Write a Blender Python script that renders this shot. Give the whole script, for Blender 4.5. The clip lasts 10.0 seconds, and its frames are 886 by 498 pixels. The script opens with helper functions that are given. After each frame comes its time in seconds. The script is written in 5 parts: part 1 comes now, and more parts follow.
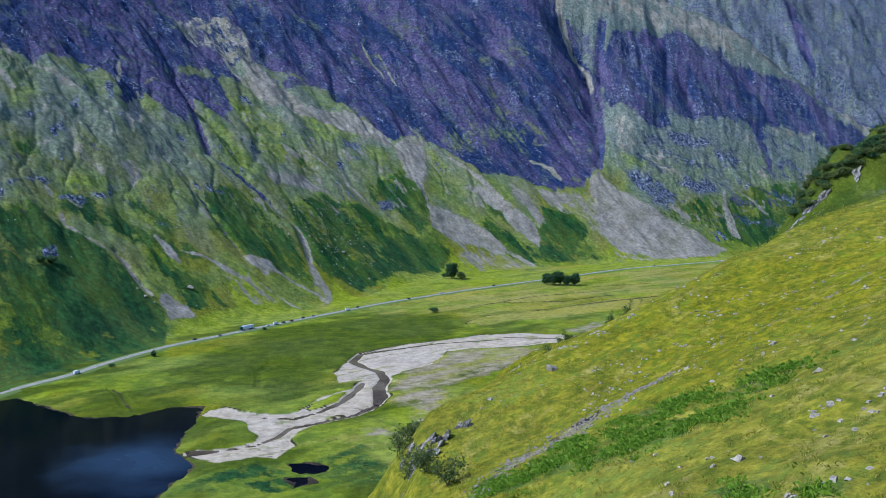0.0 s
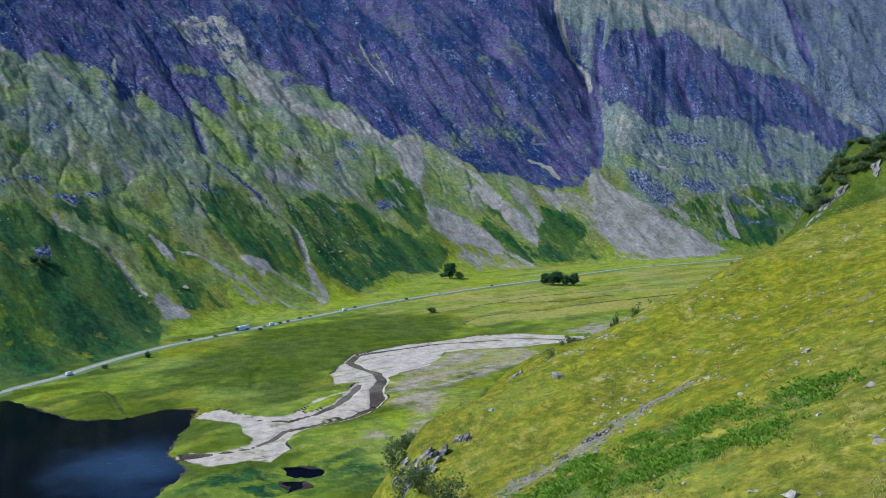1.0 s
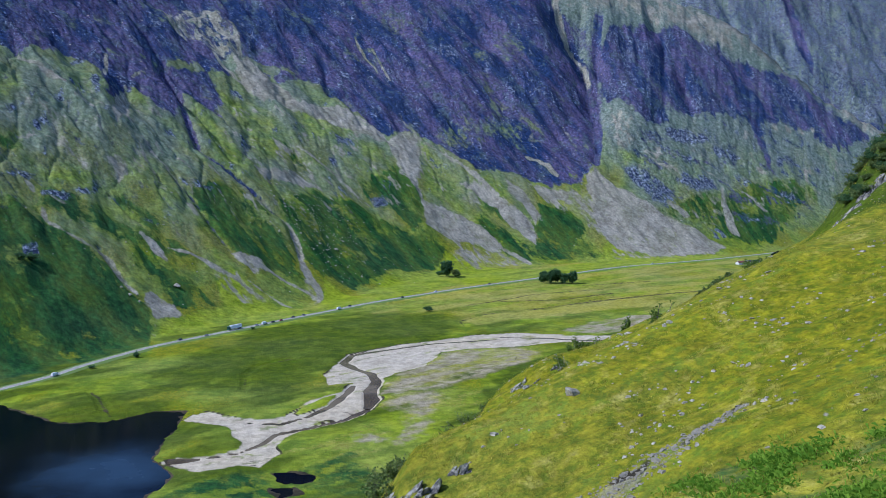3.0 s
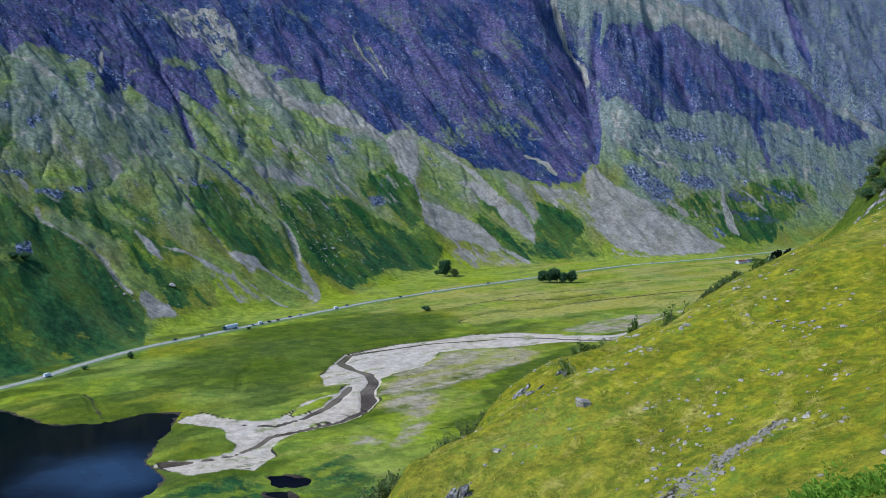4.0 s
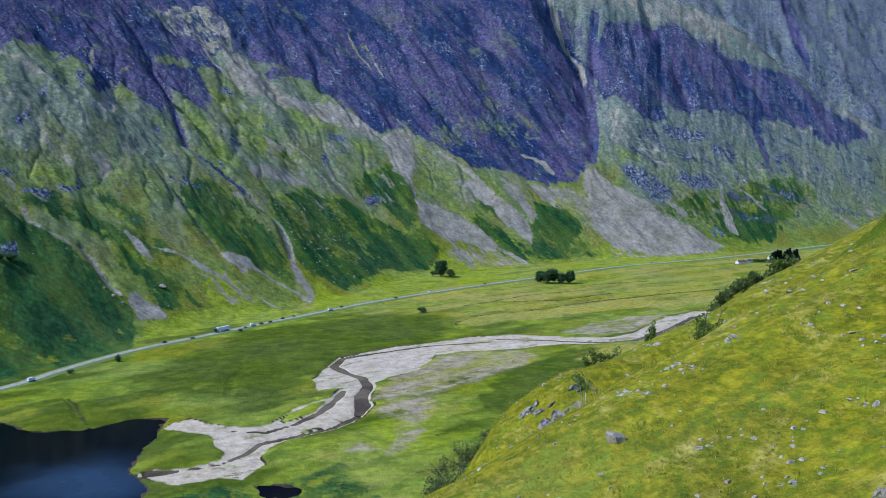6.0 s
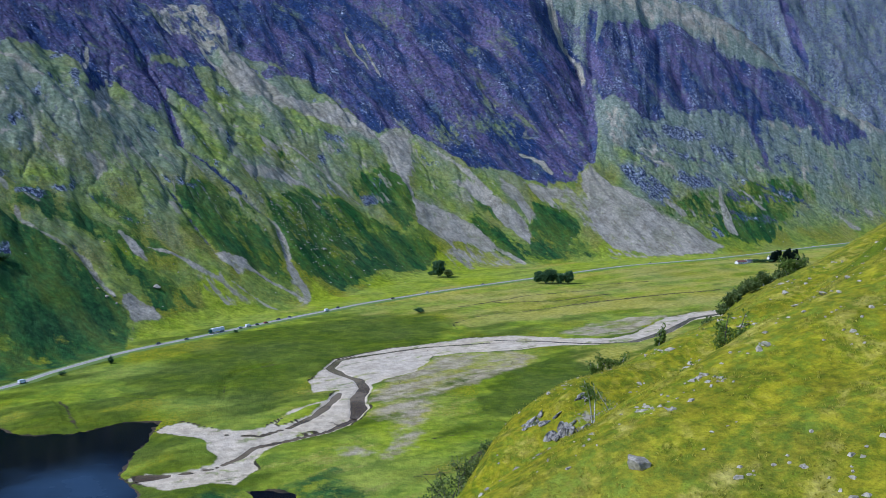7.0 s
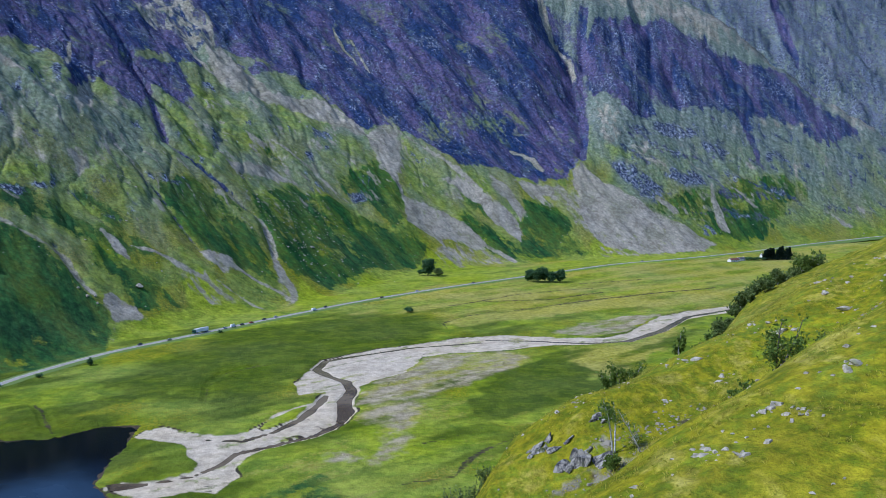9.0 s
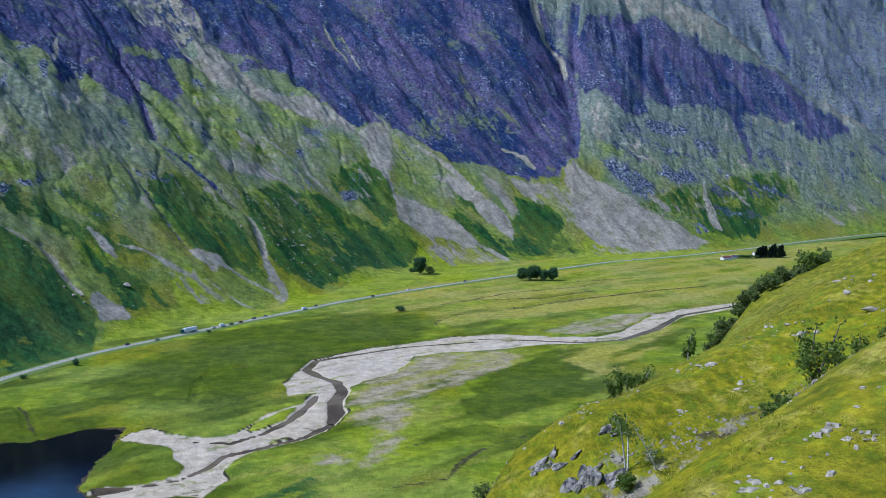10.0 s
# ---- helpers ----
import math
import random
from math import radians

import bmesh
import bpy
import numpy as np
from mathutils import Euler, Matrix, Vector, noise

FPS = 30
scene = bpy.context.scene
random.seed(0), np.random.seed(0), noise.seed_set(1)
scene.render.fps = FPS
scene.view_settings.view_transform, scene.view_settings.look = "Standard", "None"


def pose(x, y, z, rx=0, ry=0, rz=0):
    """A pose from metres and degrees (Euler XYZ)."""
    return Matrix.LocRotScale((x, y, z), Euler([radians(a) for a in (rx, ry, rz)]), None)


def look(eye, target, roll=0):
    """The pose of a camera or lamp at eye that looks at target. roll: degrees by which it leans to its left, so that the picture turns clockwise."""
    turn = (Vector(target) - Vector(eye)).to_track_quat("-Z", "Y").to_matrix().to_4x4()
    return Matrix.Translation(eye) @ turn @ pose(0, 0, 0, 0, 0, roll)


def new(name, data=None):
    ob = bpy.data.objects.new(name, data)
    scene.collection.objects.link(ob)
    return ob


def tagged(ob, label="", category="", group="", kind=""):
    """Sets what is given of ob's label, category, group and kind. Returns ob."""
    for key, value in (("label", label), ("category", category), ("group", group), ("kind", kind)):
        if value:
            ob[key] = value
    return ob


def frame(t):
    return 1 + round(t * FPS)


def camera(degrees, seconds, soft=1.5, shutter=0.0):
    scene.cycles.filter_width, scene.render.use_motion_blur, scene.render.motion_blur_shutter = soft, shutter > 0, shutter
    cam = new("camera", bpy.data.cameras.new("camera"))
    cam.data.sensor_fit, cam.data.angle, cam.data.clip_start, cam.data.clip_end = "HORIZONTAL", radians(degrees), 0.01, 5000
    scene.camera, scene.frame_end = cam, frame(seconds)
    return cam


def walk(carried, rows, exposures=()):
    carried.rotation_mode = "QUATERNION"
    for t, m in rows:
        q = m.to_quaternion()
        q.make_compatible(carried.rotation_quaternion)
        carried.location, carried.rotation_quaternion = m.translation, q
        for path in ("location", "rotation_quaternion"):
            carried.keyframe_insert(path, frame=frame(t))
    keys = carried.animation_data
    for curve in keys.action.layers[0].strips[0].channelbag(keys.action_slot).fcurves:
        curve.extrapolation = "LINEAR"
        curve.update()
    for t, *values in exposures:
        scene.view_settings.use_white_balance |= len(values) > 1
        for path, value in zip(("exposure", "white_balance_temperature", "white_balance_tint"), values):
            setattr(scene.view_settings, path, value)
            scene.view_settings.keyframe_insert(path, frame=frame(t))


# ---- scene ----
cam = camera(52.0, 10.0, soft=0.85)
PATH = [
    (0, pose(-0.000, 0.000, 150.000, 84.999, 0.084, 0.000)),
    (0.5, pose(0.046, 4.444, 149.525, 84.989, 0.084, -0.058)),
    (1, pose(0.146, 8.803, 148.998, 84.995, 0.091, -0.125)),
    (1.5, pose(0.186, 13.218, 148.497, 84.988, 0.062, -0.201)),
    (2, pose(0.312, 17.473, 147.958, 84.973, 0.068, -0.236)),
    (2.5, pose(0.417, 21.789, 147.454, 84.922, 0.054, -0.272)),
    (4, pose(0.636, 34.770, 145.842, 84.828, 0.049, -0.428)),
    (4.5, pose(0.643, 39.154, 145.356, 84.840, 0.061, -0.491)),
    (5, pose(0.752, 43.436, 144.865, 84.834, 0.060, -0.540)),
    (5.5, pose(0.764, 47.876, 144.360, 84.846, 0.070, -0.604)),
    (7, pose(1.025, 61.267, 142.730, 84.886, 0.071, -0.813)),
    (7.5, pose(1.087, 65.793, 142.282, 84.875, 0.079, -0.894)),
    (8, pose(1.182, 70.184, 141.737, 84.875, 0.110, -0.978)),
    (8.5, pose(1.164, 74.544, 141.206, 84.838, 0.098, -1.202)),
    (9, pose(1.256, 78.801, 140.620, 84.791, 0.084, -1.463)),
    (9.5, pose(1.211, 83.084, 140.151, 84.721, 0.110, -1.747)),
    (10, pose(1.217, 87.296, 139.638, 84.689, 0.109, -2.011)),
]
walk(cam, PATH, [(0.0, 0.0, 4780, 21), (10.0, 0.0, 4780, 21)])

# ---- sky and sun ----
SUN_HIGH, SUN_FROM = 46.5, 262.0
world = bpy.data.worlds.new("sky")
scene.world = world
world.use_nodes = True
wn = world.node_tree.nodes
sky = wn.new("ShaderNodeTexSky")
sky.sky_type = "NISHITA"
sky.sun_disc = False
sky.sun_elevation, sky.sun_rotation = radians(SUN_HIGH), radians(SUN_FROM)
wn["Background"].inputs["Strength"].default_value = 0.145
world.node_tree.links.new(sky.outputs[0], wn["Background"].inputs["Color"])
sun = new("sun", bpy.data.lights.new("sun", "SUN"))
sun.data.energy, sun.data.angle, sun.data.color = 4.4, radians(0.6), (1.0, 0.915, 0.735)
_a, _e = radians(SUN_FROM), radians(SUN_HIGH)
sun.matrix_world = look((0, 0, 0), (-math.sin(_a) * math.cos(_e), -math.cos(_a) * math.cos(_e), -math.sin(_e)))

# ---- plan of what covers the land (metres east, metres north) ----
CLEFTS = [
    ([(-353, 1035), (-311, 997), (-285, 961), (-249, 921), (-216, 914), (-190, 884)], [2.8, 3.3, 3.1, 2.4, 1.8, 0.8], 9),
    ([(-282, 950), (-234, 863), (-206, 805), (-180, 797), (-157, 782), (-134, 768)], [2.5, 2.2, 2.1, 2.0, 2.0, 1.0], 9),
    ([(45, 1296), (73, 1236), (100, 1196), (122, 1155), (140, 1125), (153, 1095), (173, 1071)], [3.3, 3.9, 3.8, 2.9, 2.8, 2.1, 1.4], 8),
    ([(-40, 1214), (-24, 1143), (4, 1101), (24, 1068), (43, 1047)], [3.0, 2.9, 2.7, 2.0, 1.3], 6),
    ([(333, 1377), (313, 1286), (296, 1219)], [2.7, 3.3, 1.6], 6),
    ([(474, 1428), (446, 1324)], [2.8, 1.7], 5),
    ([(240, 1389), (225, 1326), (216, 1253)], [6.2, 5.9, 4.0], 9),
    ([(-376, 972), (-319, 925), (-288, 912)], [2.0, 2.5, 1.2], 5),
    ([(-188, 926), (-177, 874), (-173, 826)], [1.2, 1.7, 1.1], 3.5),
    ([(-134, 768), (-123, 763), (-113, 745), (-106, 720)], [1.0, 1.4, 1.9, 0.9], 4),
    ([(-140, 1122), (-124, 1069)], [4.2, 2.7], 7),
    ([(796, 2133), (789, 2069), (773, 1967), (765, 1898)], [8.6, 11.1, 10.6, 5.1], 16),
    ([(-170, 1248), (-107, 1222), (-69, 1196)], [2.4, 2.3, 1.5], 4),
    ([(-98, 1113), (-56, 1075), (-41, 1044)], [2.1, 2.0, 1.3], 4),
    ([(-216, 596), (-187, 571)], [0.8, 0.8], 3),
    ([(-211, 734), (-189, 719), (-164, 685), (-149, 671)], [0.9, 0.9, 0.9, 0.8], 2.5),
    ([(177, 1365), (189, 1301), (198, 1231), (194, 1152), (184, 1083)], [13, 13, 12, 10, 5], 9),
    ([(420, 1481), (440, 1398), (441, 1299), (432, 1204)], [6, 8, 7, 3], 4.5),
]
HEATH = [
    [(-378, 732), (-373, 777), (-348, 774), (-334, 809), (-323, 831), (-298, 831), (-278, 792), (-268, 791), (-273, 842), (-254, 837), (-234, 834),
        (-239, 884), (-242, 909), (-221, 898), (-215, 946), (-235, 983), (-270, 1016), (-243, 1031), (-214, 1012), (-204, 1060), (-188, 1058),
        (-177, 1046), (-148, 1078), (-121, 1069), (-93, 1047), (-66, 1026), (-53, 1027), (-25, 1046), (-29, 1237), (-411, 798)],
    [(-53, 1027), (-25, 1044), (4, 1034), (29, 1017), (41, 1009), (54, 1020), (77, 1022), (106, 1028), (138, 1033), (164, 1040), (177, 1074),
        (192, 1122), (202, 1206), (205, 1280), (192, 1359), (181, 1421), (184, 1465), (-280, 2508), (-391, 1102), (-439, 854), (-378, 732),
        (-317, 887), (-219, 1070), (-149, 1081)],
    [(217, 1253), (220, 1207), (236, 1212), (254, 1190), (266, 1176), (292, 1194), (311, 1226), (351, 1248), (397, 1273), (452, 1292), (497, 1307),
        (529, 1304), (544, 1282), (579, 1308), (631, 1350), (840, 1752), (795, 1800), (747, 1851), (524, 1432), (467, 1419), (412, 1442),
        (356, 1434), (296, 1397), (256, 1367), (232, 1325)],
    [(209, 1085), (230, 1090), (250, 1088), (268, 1076), (277, 1065), (259, 1039), (243, 1038), (227, 1059)],
    [(289, 1183), (316, 1202), (347, 1204), (350, 1189), (324, 1176), (291, 1161)],
    [(278, 1092), (309, 1116), (334, 1120), (335, 1102), (306, 1082), (284, 1085)],
    [(416, 1232), (442, 1252), (451, 1239), (435, 1221), (415, 1217)],
    [(442, 1218), (473, 1239), (487, 1231), (475, 1215), (445, 1206)],
    [(298, 1031), (317, 1037), (326, 1030), (318, 1018), (303, 1016)],
    [(427, 1155), (447, 1159), (447, 1146), (428, 1136)],
    [(368, 1150), (384, 1155), (389, 1141), (374, 1128)],
    [(349, 1180), (375, 1199), (395, 1195), (375, 1174), (352, 1168)],
    [(266, 1142), (282, 1149), (291, 1141), (273, 1129)],
    [(301, 1140), (318, 1157), (316, 1140), (300, 1128)],
    [(360, 1078), (379, 1087), (381, 1081), (361, 1070)],
    [(-287, 593), (-286, 612), (-282, 627), (-271, 639), (-273, 625), (-282, 611), (-284, 592)],
    [(-264, 610), (-262, 625), (-252, 639), (-243, 654), (-246, 678), (-240, 671), (-238, 651), (-247, 627), (-256, 617)],
    [(-324, 676), (-315, 705), (-309, 728), (-308, 699), (-315, 676)],
    [(-299, 689), (-296, 712), (-286, 703), (-291, 687)],
    [(-304, 743), (-302, 759), (-295, 747), (-298, 734)],
    [(-321, 820), (-318, 837), (-311, 830), (-315, 813)],
    [(-204, 732), (-195, 744), (-179, 749), (-183, 738), (-196, 729)],
    [(-112, 936), (-104, 954), (-99, 931), (-107, 918)],
    [(-67, 904), (-54, 918), (-48, 905), (-60, 891)],
    [(-236, 803), (-230, 812), (-225, 803), (-230, 792)],
    [(-222, 990), (-208, 988), (-202, 975), (-213, 972)],
    [(-246, 554), (-241, 564), (-236, 555), (-241, 545)],
    [(-299, 811), (-290, 813), (-279, 775), (-286, 776)],
    [(-186, 876), (-185, 918), (-176, 866), (-180, 855)],
    [(-112, 984), (-94, 993), (-88, 983), (-104, 965)],
]
SCREE = [
    [(168, 1053), (183, 1071), (192, 1062), (207, 1053), (230, 1039), (253, 1025), (274, 1020), (295, 1016), (315, 1006), (299, 984), (263, 967),
        (230, 955), (207, 956), (185, 954), (177, 967), (170, 983), (167, 1012)],
    [(22, 990), (40, 980), (61, 968), (72, 950), (88, 936), (100, 931), (102, 947), (91, 967), (74, 979), (59, 989), (41, 997)],
    [(73, 1016), (88, 1008), (102, 988), (110, 972), (102, 960), (92, 976), (77, 990)],
    [(102, 1021), (137, 1025), (166, 1037), (135, 1008), (110, 1002)],
    [(-59, 1016), (-41, 1044), (-25, 1046), (-18, 1028), (-17, 989), (-20, 961), (-14, 941), (3, 943), (27, 942), (50, 930), (67, 913), (54, 901),
        (37, 904), (20, 895), (3, 896), (-11, 899), (-13, 926), (-20, 948), (-29, 960), (-42, 977), (-52, 1003)],
    [(-227, 1046), (-217, 1074), (-197, 1057), (-178, 1041), (-150, 1017), (-125, 1043), (-102, 1043), (-79, 1035), (-59, 1025), (-52, 1011),
        (-71, 1008), (-96, 1010), (-120, 1004), (-144, 1001), (-163, 999), (-185, 991), (-205, 1000), (-218, 1015)],
    [(-163, 838), (-151, 859), (-134, 884), (-116, 878), (-127, 858), (-143, 842), (-153, 823)],
    [(-247, 700), (-241, 715), (-231, 701), (-232, 683), (-238, 687)],
    [(-277, 808), (-279, 841), (-265, 811), (-256, 770), (-257, 752), (-265, 763)],
    [(-183, 574), (-176, 581), (-166, 577), (-155, 571), (-162, 562), (-165, 552), (-158, 519), (-167, 545), (-174, 562)],
    [(-148, 667), (-141, 676), (-129, 680), (-124, 669), (-130, 658), (-138, 662)],
]
FAINT_SCREE = [
    [(110, 1002), (137, 1024), (169, 1045), (179, 1038), (186, 1001), (177, 971), (156, 981), (134, 996), (118, 995)],
    [(9, 875), (37, 901), (66, 907), (97, 881), (62, 851), (34, 831), (16, 845)],
    [(179, 967), (212, 954), (288, 970), (224, 907), (178, 931)],
    [(-313, 1082), (-303, 1130), (-268, 1145), (-236, 1124), (-218, 1066), (-225, 1035), (-248, 1040), (-274, 1058), (-291, 1049)],
    [(-163, 930), (-139, 937), (-119, 915), (-135, 892), (-155, 896)],
    [(-152, 633), (-140, 650), (-125, 642), (-113, 631), (-122, 619), (-134, 613), (-146, 627)],
    [(-98, 697), (-89, 692), (-81, 661), (-85, 629), (-95, 668)],
    [(222, 1197), (245, 1183), (242, 1132), (215, 1099), (216, 1148)],
    [(-248, 766), (-220, 732), (-217, 695), (-236, 714)],
    [(-283, 690), (-265, 697), (-245, 677), (-262, 668)],
    [(303, 1433), (382, 1504), (421, 1474), (344, 1420)],
]
FERNS = [
    [(-289, 565), (-266, 591), (-249, 592), (-215, 588), (-188, 567), (-172, 552), (-154, 501), (-171, 462), (-182, 421), (-195, 393), (-203, 379)],
    [(-209, 627), (-197, 627), (-183, 616), (-167, 612), (-142, 597), (-163, 585), (-180, 592), (-195, 603)],
    [(-196, 729), (-175, 774), (-150, 768), (-133, 751), (-114, 732), (-103, 687), (-121, 680), (-145, 675), (-163, 681), (-182, 707)],
    [(-137, 790), (-120, 860), (-74, 885), (-24, 875), (9, 869), (2, 839), (-22, 801), (-45, 767), (-48, 736), (-62, 681), (-82, 707), (-99, 708),
        (-112, 735), (-126, 765)],
    [(-42, 977), (-24, 971), (-13, 937), (-16, 896), (-24, 886), (-47, 900), (-69, 901), (-82, 920), (-61, 950)],
    [(108, 987), (134, 996), (160, 987), (148, 963), (173, 952), (160, 925), (134, 907), (99, 904), (68, 901), (49, 914), (67, 928), (96, 927)],
    [(33, 947), (68, 943), (99, 928), (95, 913), (63, 913)],
    [(273, 1056), (339, 1099), (387, 1142), (454, 1188), (482, 1183), (422, 1099), (365, 1032), (329, 1023), (300, 1032), (247, 1029)],
    [(38, 992), (59, 986), (87, 963), (69, 950), (49, 968)],
    [(-111, 622), (-102, 636), (-90, 624), (-100, 601)],
    [(-306, 648), (-302, 676), (-293, 655), (-297, 636)],
    [(-266, 630), (-234, 643), (-182, 641), (-188, 621), (-224, 614), (-259, 600)],
    [(-152, 928), (-125, 904), (-133, 900), (-151, 906)],
    [(-236, 668), (-200, 663), (-174, 641), (-194, 644), (-221, 652)],
]
LUSH = [
    [(-231, 548), (-216, 562), (-200, 547), (-199, 510), (-215, 507)],
    [(-173, 686), (-154, 695), (-134, 680), (-148, 667)],
    [(-267, 569), (-258, 588), (-245, 583), (-253, 560)],
    [(-105, 752), (-69, 762), (-41, 785), (-65, 721), (-88, 724)],
    [(123, 981), (148, 963), (133, 942), (111, 958)],
    [(335, 1062), (421, 1117), (377, 1049), (339, 1034)],
]
MEADOW = [
    [(-154, 501), (-166, 550), (-156, 570), (-138, 601), (-149, 625), (-144, 650), (-127, 643), (-108, 625), (-87, 618), (-76, 601), (-104, 543),
        (-132, 518)],
    [(-83, 628), (-85, 705), (-62, 681), (-48, 733), (-41, 782), (-2, 822), (9, 869), (36, 867), (95, 859), (160, 925), (178, 966), (206, 951),
        (297, 977), (311, 948), (109, 805), (7, 734), (-53, 629)],
    [(-272, 641), (-262, 668), (-248, 673), (-246, 657), (-260, 639)],
    [(-334, 710), (-324, 728), (-318, 704), (-327, 691)],
    [(-278, 845), (-265, 872), (-258, 832), (-268, 823)],
    [(-235, 900), (-210, 889), (-189, 862), (-166, 828), (-181, 802), (-207, 829), (-231, 865)],
    [(-231, 966), (-211, 968), (-167, 952), (-147, 898), (-165, 851), (-193, 911)],
    [(-148, 1002), (-117, 1028), (-90, 1010), (-100, 982), (-133, 962)],
    [(-88, 994), (-58, 998), (-51, 971), (-80, 967)],
    [(-19, 1034), (4, 1017), (28, 983), (4, 953), (-11, 959)],
    [(213, 1107), (244, 1108), (257, 1103), (220, 1088)],
    [(359, 1097), (385, 1113), (381, 1092), (355, 1082)],
    [(-236, 650), (-207, 660), (-210, 643), (-226, 637)],
]
STREAKS = [
    ([(-255, 604), (-248, 594), (-242, 593), (-228, 591), (-216, 591), (-210, 591), (-200, 582), (-192, 574),
        (-185, 570)], [0.8, 1.2, 0.8, 0.8, 1.2, 2.0, 2.3, 1.9, 2.6]),
    ([(-202, 636), (-195, 634), (-187, 626), (-181, 621)], [1.2, 2.9, 4.1, 2.4]),
    ([(-185, 638), (-176, 640), (-163, 643), (-150, 641), (-138, 640), (-123, 630)], [0.8, 1.7, 2.1, 3.3, 2.5, 1.6]),
    ([(-145, 634), (-129, 617)], [1.6, 2.0]),
    ([(-131, 644), (-113, 636), (-91, 624)], [1.6, 1.6, 1.6]),
    ([(-125, 673), (-111, 670), (-94, 667)], [1.7, 1.7, 2.5]),
    ([(-136, 769), (-123, 763), (-113, 745), (-106, 720), (-98, 697), (-90, 685), (-85, 672), (-83, 631)], [1.0, 1.9, 2.8, 2.7, 4.0, 4.3, 3.0, 1.6]),
    ([(-188, 705), (-179, 694)], [2.3, 2.7]),
    ([(-370, 777), (-358, 764)], [2.2, 2.6]),
    ([(-342, 772), (-329, 772), (-313, 766), (-303, 766)], [2.1, 3.1, 3.1, 2.1]),
    ([(-349, 725), (-335, 715)], [2.0, 2.5]),
    ([(-307, 874), (-292, 828)], [1.7, 1.6]),
    ([(-282, 868), (-276, 885)], [1.7, 1.7]),
    ([(-278, 687), (-269, 687), (-259, 680)], [1.4, 1.4, 0.9]),
    ([(-312, 1078), (-293, 1057), (-282, 1050)], [2.1, 4.1, 2.0]),
    ([(-291, 1096), (-278, 1142), (-261, 1111), (-242, 1085)], [2.1, 3.0, 2.9, 2.1]),
    ([(-243, 1123), (-225, 1069)], [2.2, 2.7]),
    ([(-249, 1045), (-232, 1023), (-213, 1010)], [2.0, 2.6, 2.6]),
    ([(180, 1430), (175, 1392), (178, 1363), (181, 1332), (186, 1314), (192, 1295), (200, 1270),
        (203, 1238)], [4.6, 5.3, 6.0, 5.9, 6.7, 4.9, 3.2, 2.3]),
    ([(342, 1110), (335, 1075), (335, 1041)], [2.2, 4.2, 6.8]),
    ([(264, 1047), (278, 1038)], [4.0, 6.0]),
    ([(409, 1191), (413, 1177)], [3.1, 3.9]),
    ([(488, 1228), (477, 1190)], [2.5, 2.4]),
    ([(377, 1122), (393, 1106)], [2.9, 3.7]),
    ([(-22, 1040), (10, 1021), (41, 1004), (65, 984)], [1.3, 1.9, 3.1, 1.8]),
    ([(-140, 929), (-105, 918), (-81, 903), (-65, 894)], [1.8, 2.3, 1.7, 1.1]),
    ([(-106, 1201), (-93, 1175), (-73, 1144)], [1.5, 1.5, 1.4]),
    ([(-83, 1189), (-66, 1151), (-57, 1130)], [0.8, 1.4, 0.8]),
    ([(66, 910), (87, 897), (108, 829)], [3.4, 2.8, 1.6]),
    ([(17, 896), (25, 883)], [3.4, 1.7]),
    ([(-256, 777), (-230, 752), (-201, 728), (-187, 710)], [1.0, 1.0, 0.9, 0.9]),
    ([(-38, 968), (-23, 965)], [2.4, 2.4]),
    ([(277, 1131), (250, 1121), (262, 1108), (286, 1107)], [1.4, 2.1, 2.1, 1.4]),
    ([(321, 1135), (344, 1129)], [2.2, 1.5]),
    ([(467, 1290), (532, 1312)], [2.6, 2.6]),
    ([(103, 1066), (125, 1058), (134, 1046)], [2.7, 4.0, 3.3]),
    ([(-112, 1045), (-86, 1041), (-59, 1025)], [2.6, 2.6, 1.9]),
    ([(-299, 669), (-286, 687), (-277, 695)], [0.9, 0.9, 0.9]),
    ([(-271, 621), (-265, 616)], [2.1, 1.7]),
    ([(-256, 621), (-248, 621)], [1.3, 1.7]),
    ([(502, 1150), (512, 1136), (530, 1140)], [3.0, 5.2, 3.0]),
    ([(338, 1076), (338, 1047)], [2.0, 3.9]),
    ([(496, 1232), (490, 1213)], [2.4, 2.3]),
    ([(272, 1138), (262, 1112)], [2.1, 2.0]),
    ([(551, 1185), (564, 1167)], [2.3, 3.1]),
]
RAVINE = [(186, 1378), (236, 1398), (218, 1268), (219, 1208), (190, 1094), (180, 1086), (198, 1210), (203, 1264)]
SWARD = [(-130, 428), (-118, 500), (-79, 574), (-30, 616), (11, 598), (4, 541), (-33, 479), (-57, 461), (-59, 425), (-66, 399), (-93, 407)]
PEAT = [(-105, 480), (-97, 533), (-70, 550), (-60, 523), (-75, 478), (-90, 461)]
TAN = [(64, 491), (107, 509), (136, 530), (103, 470), (81, 439), (75, 472)]
LAWN = [(-111, 423), (-107, 433), (-97, 440), (-93, 428), (-101, 418)]
STRAW = [(-35, 531), (-8, 552), (11, 564), (4, 537), (-22, 518)]
DITCHES = [
    ([(62, 623), (103, 652), (147, 681), (220, 721)], 2.4), ([(47, 660), (90, 667), (131, 697)], 2.2), ([(118, 745), (176, 768)], 2.0),
    ([(-4, 311), (11, 317), (16, 331), (20, 339), (29, 351), (39, 358)], 1.2), ([(-6, 345), (12, 357), (25, 369), (48, 382)], 0.5),
    ([(-90, 425), (-86, 455), (-70, 470)], 0.6), ([(20, 640), (70, 690), (130, 722)], 1.8),
]
